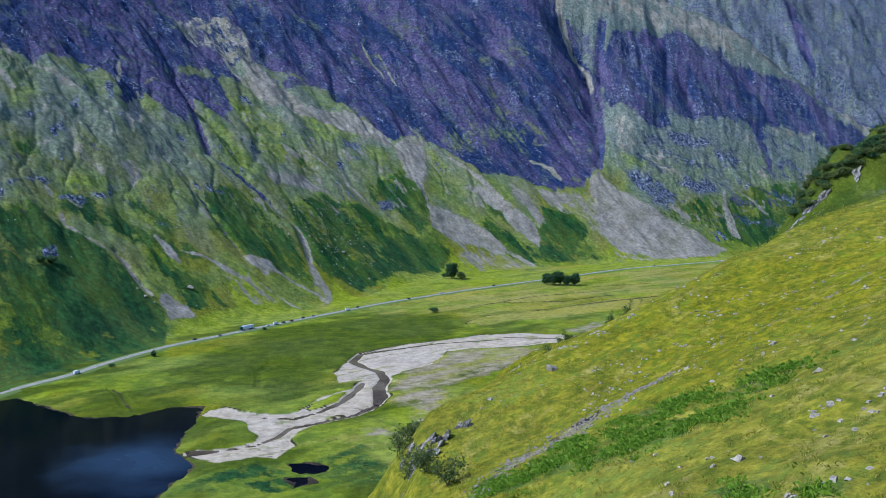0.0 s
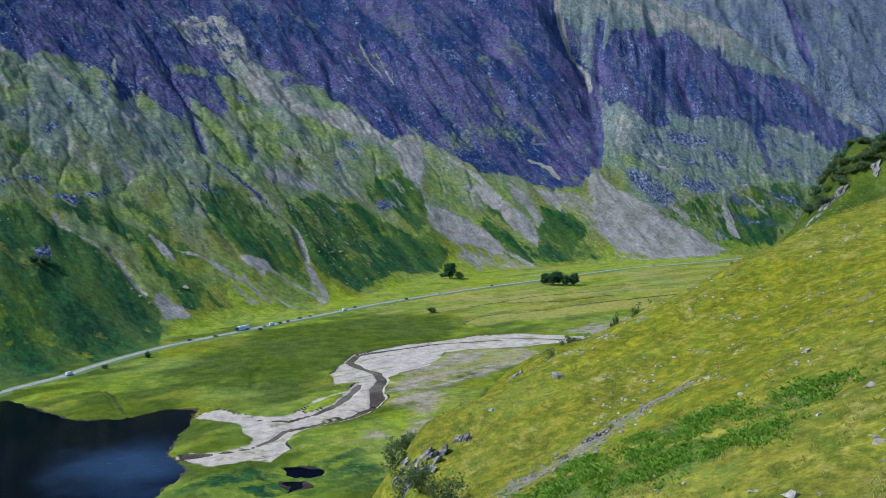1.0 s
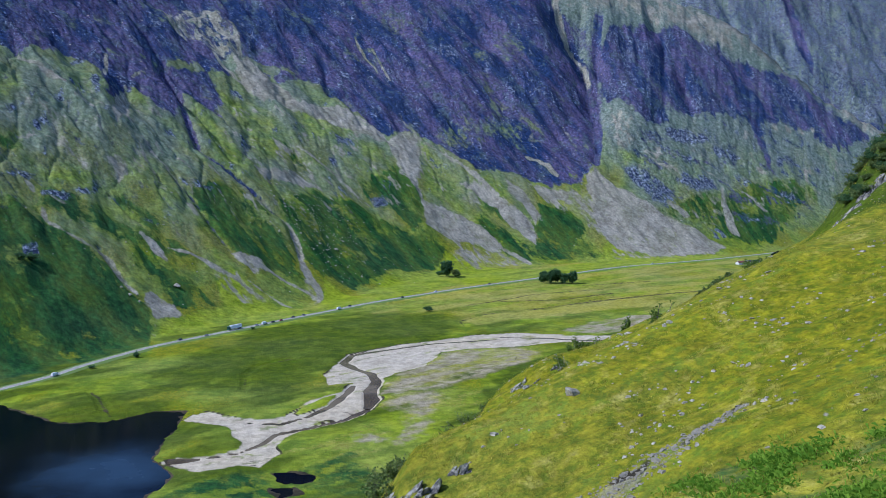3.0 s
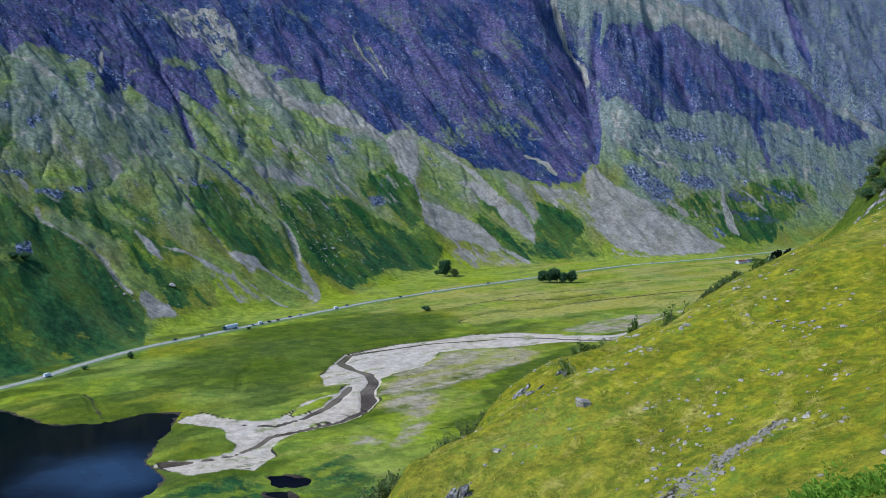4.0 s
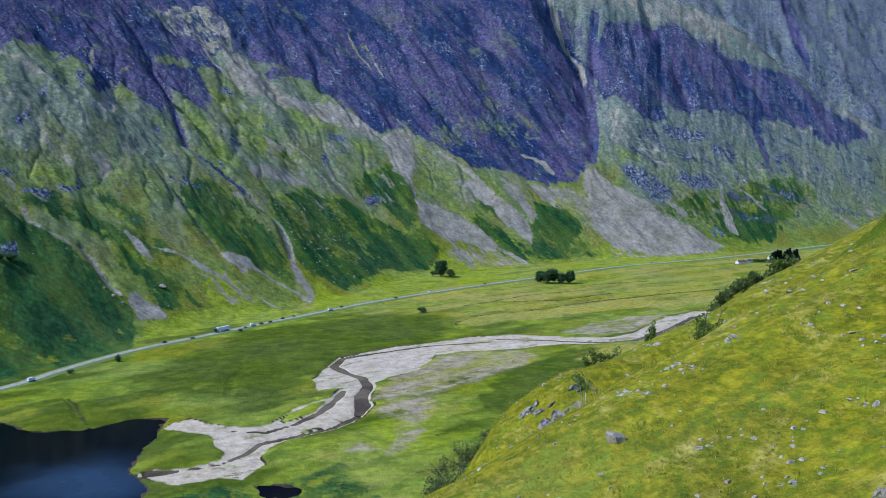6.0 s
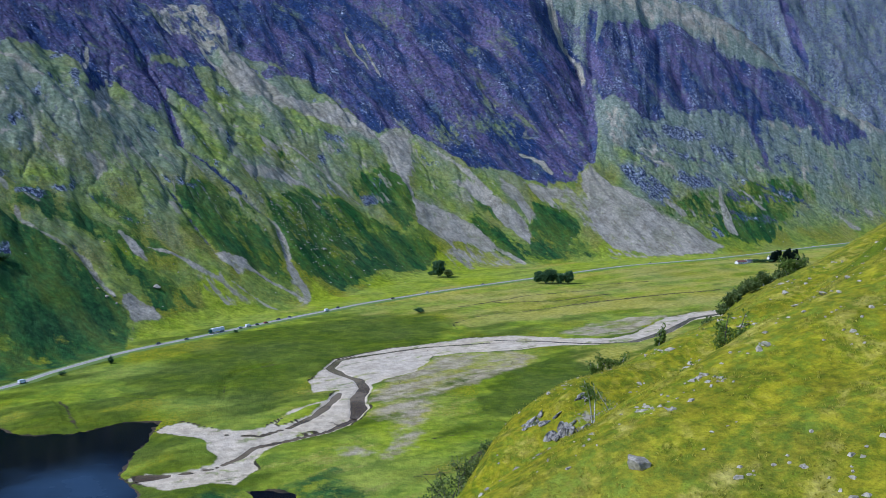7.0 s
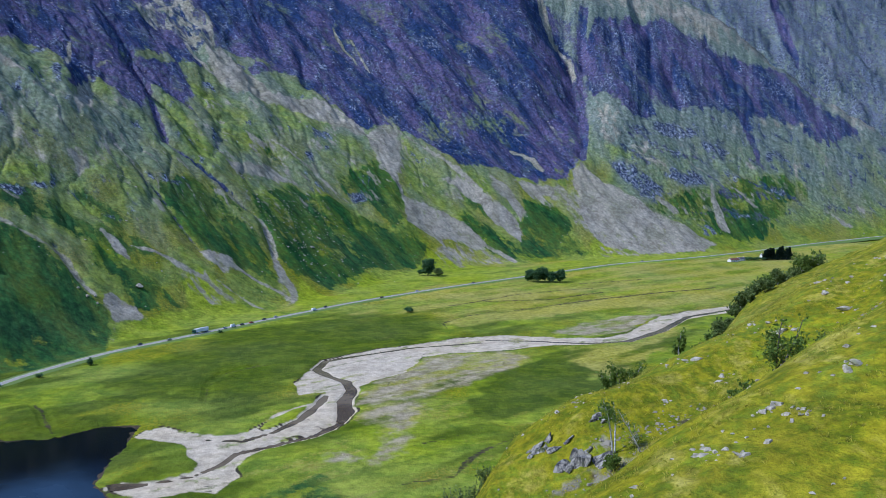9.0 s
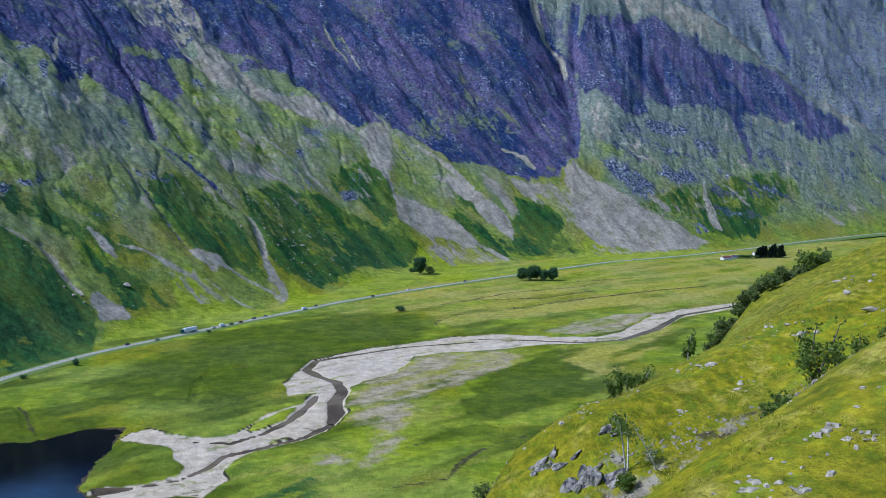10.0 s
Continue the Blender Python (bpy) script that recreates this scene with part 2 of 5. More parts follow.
GRAVEL_RIVER = [(-98.7, 362.1), (-97.1, 371.8), (-92.1, 373.3), (-78.4, 365.5), (-67, 361.7), (-59.1, 365.3), (-57.2, 372.9), (-53.9, 387.4),
        (-48.4, 397.7), (-42.1, 404), (-37.6, 411.5), (-38.5, 420.3), (-48.4, 416.5), (-53.2, 435.1), (-50.3, 454.2), (-46.9, 472.7),
        (-42.3, 483.1), (-31.7, 496.8), (-20.4, 506.8), (-2.3, 517.2), (7, 524.9), (2.2, 489.3), (-1.5, 469.5), (-7.4, 453.6), (-20.1, 439),
        (-25.7, 426.3), (-27.5, 416.2), (-25.4, 402), (-26.1, 380.4), (-29.6, 368.6), (-37.6, 363.5), (-44.6, 359.9), (-50, 347.5),
        (-54.4, 337.8), (-56.6, 328.6), (-53.2, 319.9), (-57.9, 306.5), (-64.9, 306.6), (-76, 301.7), (-81.9, 304.3), (-90.5, 312.1),
        (-87.3, 316.4), (-78.4, 317.4), (-69.1, 324.6), (-68.8, 331.8), (-74.8, 341.2), (-78.2, 351.2), (-86.6, 356.2)]
GRAVEL_UP = [(5.4, 523.3), (19.8, 532.9), (42.7, 540.9), (61.7, 537.2), (80.1, 532), (99.1, 531.7), (114.8, 545), (131, 572.2), (147.9, 598.2),
        (172.1, 619.7), (203.5, 635.6), (232.7, 652.4), (228.3, 635.2), (195.9, 612.6), (165.8, 591.7), (143.7, 568.2), (127.8, 544.8),
        (106.3, 520.3), (86.6, 514.3), (68, 513.1), (39.4, 500.1), (15.5, 496.1), (0.7, 485.2)]
BAR = [(70.4, 542.2), (78.6, 554.4), (89.9, 572.9), (122.9, 598.6), (154.9, 611), (147.9, 598.2), (130.6, 570.3), (114.1, 545), (93.1, 533.4)]
FLAT = [(-25.8, 416.2), (-17.5, 439), (-2.1, 472), (6.6, 492), (39.3, 498.6), (55.7, 487.1), (44.2, 458.9), (23.8, 434.1), (8, 415.7),
        (0.6, 392.7), (-0.5, 364.5), (-5.5, 348.9), (-10.9, 357.3), (-16.6, 368.5), (-23.6, 376.4), (-23.9, 397.4)]
ISLE = [(-57.6, 369), (-55.1, 380.8), (-48, 394.2), (-43.5, 399.5), (-43.7, 387.3), (-48.7, 374.3), (-55.1, 366.7)]
YELLOW = [(11.2, 579.9), (22.4, 600.1), (49.1, 619.4), (94.5, 649.5), (134.4, 672.2), (169.5, 682.6), (157.7, 636.3), (133.7, 631.9),
        (84, 603.4), (45.4, 573.5), (24.2, 560.7)]
DRY = [(71, 513), (105.9, 518.7), (137.9, 559), (174.7, 591.5), (122.2, 497.4), (95.8, 458.2), (75.4, 435.5), (63.2, 458.7)]
BRACKEN = [(19.8, 406), (28.7, 430.8), (44.2, 458.9), (60.3, 477.7), (73.4, 471), (78.5, 452.5), (64.3, 415), (43.9, 387.8), (24.9, 375.7),
        (18.7, 383.9)]
LAKE = [(-169, 378), (-159, 370), (-150, 363), (-140, 360), (-128, 362), (-122, 368), (-115, 377), (-101, 377), (-100, 364),
        (-98, 352), (-99, 342), (-96, 323), (-95, 315), (-88, 307), (-84, 299), (-85.5, 288), (-87.5, 271), (-97, 235), (-108, 180),
        (-125, 90), (-150, 0), (-220, -110), (-330, -160), (-430, -60), (-420, 90), (-360, 210), (-290, 290), (-235, 345), (-205, 378), (-188, 392)]
SAND = [(-31, 338.7), (-25.6, 345.2), (-15.1, 337.3), (-20.5, 329.9), (-27.3, 331.2)]
SAND2 = [(-14.3, 364.7), (-1.5, 368.3), (-2.4, 346.9), (-9, 331), (-18, 319.4), (-15.1, 337.3)]
CHAN_A = [(229.9, 644.9), (199.6, 623.9), (164.1, 597.9), (136.5, 553.5), (110.1, 523.4), (87.4, 519), (60.3, 525.7), (35.5, 529.3)]
CHAN_B = [(35, 522.9), (-2.3, 511), (-31.4, 491.1), (-44.3, 480.4), (-46.9, 462.6), (-39.1, 448.3), (-31, 439.2), (-27.9, 424.3),
        (-29.3, 406.6), (-27.3, 390.5), (-28.2, 378)]
CHAN_C = [(-37.6, 416.4), (-39.1, 402.1), (-43.7, 382.3), (-50.8, 366.6), (-59.7, 356.5), (-72.5, 358.1)]
CHAN_D = [(-28, 376.4), (-36.3, 361.3), (-50.3, 349.5), (-59.3, 343), (-62, 331.7), (-68.3, 321.2), (-78, 315.8), (-89.8, 312.7)]
STREAM1 = [(16, 564.5), (14, 579.8), (26, 600.1), (49.3, 621.6), (89.9, 644.7), (118.7, 675.2), (137.2, 685.9)]
CREEK = [(-149.6, 403.6), (-143.1, 394.6), (-136.7, 381.8), (-128.5, 367.7)]
CREEK2 = [(-147.4, 400.9), (-129.6, 410.8), (-104.2, 405.8)]
DIP = [(-84.3, 407.4), (-90.2, 437.8), (-88, 454.8), (-74.5, 470.5)]
MARSH = [(-84.6, 298.2), (-56.4, 311.2), (-50.8, 300.9), (-29.7, 322.6), (-15.1, 297.9), (-14.7, 271.8), (-84.1, 271.1)]
POND1 = [(-53.9, 302.1), (-47.4, 303.9), (-38.2, 300.3), (-39.3, 293.5), (-47.5, 292.4)]
POND2 = [(-52.7, 288.1), (-44.2, 289.2), (-40.6, 282.8), (-47.2, 278.8)]
ROAD_LINE = [(-255, 235), (-222, 330), (-199, 392), (-187, 415.4), (-179, 430.4), (-171.4, 455.9), (-152.9, 498.5), (-126.9, 536.7),
        (-99.2, 577.6), (-72.7, 614.5), (-46.1, 651.8), (-11.6, 691.1), (27.4, 732.5), (76.3, 779.3), (120.1, 820.6), (175.3, 871.3),
        (225.9, 903.6), (280.6, 938.5), (325, 971), (421, 1045), (494, 1092), (579, 1142), (760, 1225), (1050, 1345)]
BRACKEN_BANDS = [([(3.6, 51), (7, 49.8), (9.5, 48.2), (12, 46), (14, 44.2)], [2.0, 3.2, 3.0, 2.4, 1.4]),
                 ([(7.5, 54.5), (11.1, 54), (14.7, 51.2), (16.9, 50), (18.9, 47.4)], [0.8, 1.2, 2.1, 2.1, 1.1]),
                 ([(10.2, 32.6), (11, 29), (12.2, 27)], [0.6, 1.0, 0.4])]
STONY = ([(1.8, 51.2), (3.3, 53.9), (5.7, 57.3), (8.5, 59.3), (11.4, 61), (13.8, 62.9), (16.6, 64.8)], [0.7, 0.8, 1.1, 1.0, 0.8, 0.4, 0.2])
TRACK = ([(22.8, 65.1), (26, 67.3), (28.7, 67.6), (34.7, 71.4)], [0.1, 0.35, 0.3, 0.25])
GULLY = ([(9.5, 106), (14.9, 106.5), (18, 104), (20, 99), (24, 102), (34, 110)], [0.8, 1.4, 1.6, 1.6, 1.4, 0.8])

GULLY_BED = ([(12.5, 110.5), (15.5, 110.8), (18.5, 111.1), (21.5, 111.2), (24, 112), (26.5, 113.5)], [0.8, 1.2, 1.4, 1.3, 1.0, 0.7])

# ---- relief of the land ----
# The plan and the heights below are drawn in units of 1.5 metres.
K = 1.5
_perm = np.random.RandomState(11).permutation(512)
_perm = np.concatenate([_perm, _perm])
_gx = np.cos(np.arange(512) * 2.399963)
_gy = np.sin(np.arange(512) * 2.399963)


def grain(x, y):
    """Smooth gradient noise of about -0.7 to 0.7 over one unit."""
    xi, yi = np.floor(x).astype(np.int64), np.floor(y).astype(np.int64)
    fx, fy = x - xi, y - yi
    u = fx * fx * fx * (fx * (fx * 6 - 15) + 10)
    v = fy * fy * fy * (fy * (fy * 6 - 15) + 10)

    def corner(dx, dy):
        k = _perm[(_perm[(xi + dx) & 511] + yi + dy) & 511]
        return _gx[k] * (fx - dx) + _gy[k] * (fy - dy)
    a = corner(0, 0) * (1 - u) + corner(1, 0) * u
    b = corner(0, 1) * (1 - u) + corner(1, 1) * u
    return a * (1 - v) + b * v


def cloud(x, y, octaves=4, gain=0.5):
    """Layers of grain."""
    out, amp = np.zeros_like(x), 1.0
    for i in range(octaves):
        out += amp * grain(x * 2 ** i + 17.3 * i, y * 2 ** i - 9.1 * i)
        amp *= gain
    return out


def ridges(x, y, octaves=4, gain=0.5):
    """Sharp-crested layers, 0 in the clefts and about 1 on the crests."""
    out, amp, total = np.zeros_like(x), 1.0, 0.0
    for i in range(octaves):
        out += amp * (1 - np.abs(grain(x * 2 ** i + 31.7 * i, y * 2 ** i + 5.9 * i)) * 2.2)
        total += amp
        amp *= gain
    return out / total


def step(a, b, x):
    t = np.clip((x - a) / (b - a), 0, 1)
    return t * t * (3 - 2 * t)


def along(line, x, y):
    """Distance run along a line of points, distance from it, and side (positive to its left)."""
    best = np.full(x.shape, 1e18)
    run, side = np.zeros_like(x), np.zeros_like(x)
    start = 0.0
    last = len(line) - 2
    for i in range(len(line) - 1):
        (ax, ay), (bx, by) = line[i], line[i + 1]
        dx, dy = bx - ax, by - ay
        n = math.hypot(dx, dy)
        t = ((x - ax) * dx + (y - ay) * dy) / (n * n)
        t = np.clip(t, -9 if i == 0 else 0, 9 if i == last else 1)
        ex, ey = x - (ax + dx * t), y - (ay + dy * t)
        d = ex * ex + ey * ey
        near = d < best
        best = np.where(near, d, best)
        run = np.where(near, start + t * n, run)
        side = np.where(near, (dx * (y - ay) - dy * (x - ax)) / n, side)
        start += n
    best = np.sqrt(best)
    return run, best, np.where(side >= 0, 1.0, -1.0)


def boxed(points, x, y, reach):
    px, py = zip(*points)
    return np.flatnonzero((x > min(px) - reach) & (x < max(px) + reach) & (y > min(py) - reach) & (y < max(py) + reach))


def stroke(line, widths, x, y, reach=30.0):
    """How far inside a line of points with its own half width at each point a place lies."""
    out = np.full(x.shape, -reach)
    at = boxed(line, x, y, reach)
    x, y = x[at], y[at]
    best = np.full(x.shape, -reach)
    for i in range(len(line) - 1):
        (ax, ay), (bx, by) = line[i], line[i + 1]
        dx, dy = bx - ax, by - ay
        t = np.clip(((x - ax) * dx + (y - ay) * dy) / max(dx * dx + dy * dy, 1e-9), 0, 1)
        d = widths[i] + (widths[i + 1] - widths[i]) * t - np.hypot(x - ax - dx * t, y - ay - dy * t)
        best = np.maximum(best, d)
    out[at] = best
    return out


def inside(ring, x, y, reach=40.0):
    """Signed distance into a closed ring of points (positive inside), no further out than reach."""
    out = np.full(x.shape, -reach)
    at = boxed(ring, x, y, reach)
    x, y = x[at], y[at]
    d = np.full(x.shape, 1e18)
    odd = np.zeros(x.shape, bool)
    for i in range(len(ring)):
        (ax, ay), (bx, by) = ring[i - 1], ring[i]
        dx, dy = bx - ax, by - ay
        t = np.clip(((x - ax) * dx + (y - ay) * dy) / max(dx * dx + dy * dy, 1e-9), 0, 1)
        d = np.minimum(d, (x - ax - dx * t) ** 2 + (y - ay - dy * t) ** 2)
        if ay != by:
            odd ^= ((ay > y) != (by > y)) & (x < dx * (y - ay) / dy + ax)
    out[at] = np.maximum(np.where(odd, 1, -1) * np.sqrt(d), -reach)
    return out


def curve_table(knots, blur, x):
    """A smoothed polyline through knots, read at x."""
    kx, ky = zip(*knots)
    gx = np.linspace(kx[0], kx[-1], 1200)
    gy = np.interp(gx, kx, ky)
    n = max(1, int(blur / (gx[1] - gx[0])))
    w = np.hanning(2 * n + 3)
    gy = np.convolve(np.pad(gy, n + 1, mode="edge"), w / w.sum(), mode="valid")
    return np.interp(x, gx, gy)


FOOT = [(-330, 120), (-260, 270), (-196, 428), (-160, 516), (-133, 572), (-88, 634), (-52, 706),
        (4, 815), (68, 873), (164, 922), (290, 968), (420, 1045), (600, 1140), (900, 1290), (1300, 1480)]
STEEP = [(-400, 0.69), (800, 0.69), (1050, 0.86), (2500, 0.9)]
RIB = [(0, -0.4), (30, -0.9), (45, -1.2), (58, -1.2), (72, 1.4), (79, 2.4), (84, 1.3), (88, -1.4), (94, -3.6),
       (100, -3.0), (106, -1.2), (112, -1.7), (118, -3.5), (126, -7), (140, -9), (158, -9), (185, -10), (196, -9.5),
       (220, -16), (250, -45), (600, -400)]
EDGE = [(-60, -14), (20, -5), (55, -2), (83, -1), (100, 2), (108, 4), (120, 8), (135, 16), (160, 36), (200, 56), (240, 66), (255, 72), (400, 140)]
CREST = [(-400, 520), (1390, 520), (1440, 435), (1509, 388), (1550, 300), (1580, 222), (1618, 180), (1750, 90), (1900, 30), (2500, 10)]


CHANNELS = [(CHAN_A, [1.2, 1.5, 2, 2.4, 2.2, 1.4, 1.2, 0.8]), (CHAN_B, [0.8, 1, 1.2, 1.6, 2, 2, 2.2, 2.6, 3, 3, 1.6]),
            (CHAN_C, [1.4, 1.6, 1.5, 1.2, 0.9, 0.6]), (CHAN_D, [1.4, 1.2, 1.4, 1.2, 1.2, 0.9, 0.9, 1.5])]


def channel(x, y):
    """How far inside the river's channels a place lies."""
    d = np.full(x.shape, -1e9)
    for line, w in CHANNELS:
        d = np.maximum(d, stroke(line, w, x, y))
    return d + 0.8 * cloud(x / 9, y / 9, 2)


def gravel(x, y):
    """How far inside the bare gravel beds a place lies."""
    d = np.maximum(inside(GRAVEL_RIVER, x, y), inside(GRAVEL_UP, x, y))
    d = np.minimum(d, -inside(ISLE, x, y))
    return np.maximum(d + 1.6 * cloud(x / 14, y / 14, 3), channel(x, y) + 1.0)


def bank(x, y):
    return 0.005 * np.maximum(y - 350, 0) + 1.2


def valley_floor(x, y):
    g = gravel(x, y)
    rough = step(0, -12, g)
    z = bank(x, y) + (0.15 + 0.35 * rough) * cloud(x / 45, y / 45, 3) + rough * 0.16 * cloud(x / 7, y / 7, 3)
    z -= 0.55 * step(-2.4, 1.4, g)
    z -= 0.6 * step(-1.5, 1.5, channel(x, y))
    for line, w in ((STREAM1, 2.5), (CREEK, 2.2), (CREEK2, 1.2), (DIP, 1.6)):
        z -= 0.5 * step(-1.5, 1.0, stroke(line, [w] * len(line), x, y) + 0.8 * cloud(x / 6, y / 6, 2))
    lake = np.maximum(np.maximum(inside(LAKE, x, y), inside(POND1, x, y)), inside(POND2, x, y)) + 2.6 * cloud(x / 10, y / 10, 4, 0.6)
    shore = np.clip(-lake / 12, 0, 1)
    z = np.where(lake > -12, z * shore + (1 - shore) * 0.1 - np.clip(lake, 0, 20) * 0.25, z)
    return z


def flow(x, y):
    """Distance across and up the face: its runnels lean one way before the great ravine and another beyond it."""
    beyond = x > np.interp(y, [985, 1006, 1040, 1074, 1152, 1231, 1301, 1450, 1800], [5000, 318, 245, 184, 194, 198, 189, 160, 100])
    return np.where(beyond, 0.995 * x + 0.0998 * y, 0.8 * x + 0.6 * y), np.where(beyond, 0.995 * y - 0.0998 * x, 0.8 * y - 0.6 * x)


def crags(x, y):
    """Broken rock ribs running down the face: about 0 in the runnels, 1 on the crests."""
    p, q = flow(x, y)
    warp = cloud(p / 26, q / 30, 3)
    broad = ridges(p / 34 + 0.7 * warp, q / 95 + 0.3 * warp, 2, 0.5)
    small = ridges(p / 11 + 0.9 * warp, q / 24 + 0.6 * warp, 3, 0.6)
    return np.clip(0.45 * broad + 0.55 * small, 0, 1)


def runnels(x, y, v):
    """Narrow gullies running down the face, 1 along their beds."""
    p, q = flow(x, y)
    w = cloud(p / 60, q / 80, 3)
    bed = 1 - 2.2 * np.abs(grain(p / 34 + 0.8 * w, q / 150 + 0.4 * w))
    return step(0.80, 1.0, bed) * step(60, 130, v) * step(520, 400, v)


def mountain(x, y, u, v):
    """The long face beyond the road, its far spur and the hill behind that."""
    p, q = 0.6 * x + 0.8 * y, 0.6 * y - 0.8 * x
    pf, qf = flow(x, y)
    bend = 9 * cloud(p / 130, q / 300, 3)
    w = np.maximum(v + bend * step(20, 120, v), -60)
    top = curve_table(CREST, 12, u) + 10 * cloud(p / 90, q / 200, 3)
    front = curve_table(STEEP, 60, u) * (np.sqrt(np.maximum(w, 0) ** 2 + 484) - 22)
    over = np.maximum(v - top, 0)
    z = front - over * 1.25
    hill = (v - curve_table([(-400, 900), (1300, 900), (1500, 560), (1700, 330), (2000, 230), (2600, 200)], 60, u)) * 0.8
    z = np.maximum(z, hill)
    high = step(10, 160, v)
    fold = cloud(pf / 70, qf / 110, 3)
    z += high * 11 * (ridges(p / 95 + 0.35 * fold, q / 330, 2) - 0.6)
    z += step(120, 260, v) * 17 * (np.sqrt(np.clip(ridges(pf / 62 + 0.5 * fold + 3, qf / 260 + 0.3 * fold, 2), 0, 1)) - 0.75)
    for line, w, deep in CLEFTS:
        c = stroke(line, w, x, y) + 2.5 * cloud(x / 16, y / 16, 3)
        z -= 0.7 * deep * step(-6, max(w) + 1.5, c)
    ravine = stroke([(150, 1450), (177, 1365), (189, 1301), (198, 1231), (194, 1152), (184, 1083)], [1] * 6, x, y, 70.0)
    z -= 26 * step(-62, 0, ravine) * step(150, 240, v)
    z += step(0, 20, v - top - 10) * step(1380, 1480, u) * 30 * (ridges(pf / 85 + 0.5 * fold, qf / 300, 2) - 0.6)
    z -= 1.3 * runnels(x, y, v)
    z += step(0, 60, v) * 2.2 * cloud(pf / 22, qf / 44, 3, 0.55)
    z += (0.3 + 0.35 * step(120, 220, v) + 0.35 * step(1060, 1160, u)) * step(40, 110, v) * 6.5 * (crags(x, y) - 0.6)
    return z


def hillside(x, y):
    """The grassy slope close by, with ribs running down it."""
    s = y - 0.7 * x + 3 * cloud(x / 30, y / 30, 2)
    z = 89.83 + 0.4417 * x - 0.1628 * y + curve_table(RIB, 3.5, s)
    edge = np.interp(y, *zip(*EDGE))
    z -= 0.95 * np.maximum(edge - x + 1.5 * cloud(x / 7, y / 7, 2), 0)
    knoll = np.exp(-(((x - 57) / 14) ** 2 + ((y - 124) / 9) ** 2) ** 1.5)
    z += (8 + 2.5 * cloud(x / 6, y / 6, 3)) * knoll
    z += 2.0 * np.exp(-((x - 11) / 7) ** 2 - ((y - 121) / 9) ** 2)
    z += 0.5 * cloud(x / 9, y / 9, 4, 0.55)
    z -= 0.9 * np.maximum(y - 197 + 2 * cloud(x / 9, y / 9, 2), 0)
    z -= 0.35 * np.maximum(x - 120, 0) + 0.5 * np.maximum(x - 80, 0) * step(150, 200, y)
    return z


def land(x, y):
    """Height, place along and up the mountain, and how far the near slope rises over the rest."""
    z = bank(x, y)
    at = np.flatnonzero((x > -460) & (x < 420) & (y > -180) & (y < 1100))
    z[at] = valley_floor(x[at], y[at])
    u, d, s = along(FOOT, x, y)
    v = d * s
    at = np.flatnonzero(v > 0)
    z[at] += np.maximum(mountain(x[at], y[at], u[at], v[at]), 0)
    h = np.full(x.shape, -99.0)
    at = np.flatnonzero((np.abs(y) < 700) & (np.abs(x) < 900))
    h[at] = hillside(x[at], y[at])
    return np.maximum(z, h), u, v, h - z

# ---- materials ----
def material(name):
    m = bpy.data.materials.new(name)
    m.use_nodes = True
    return m, m.node_tree.nodes, m.node_tree.links, m.node_tree.nodes["Principled BSDF"]


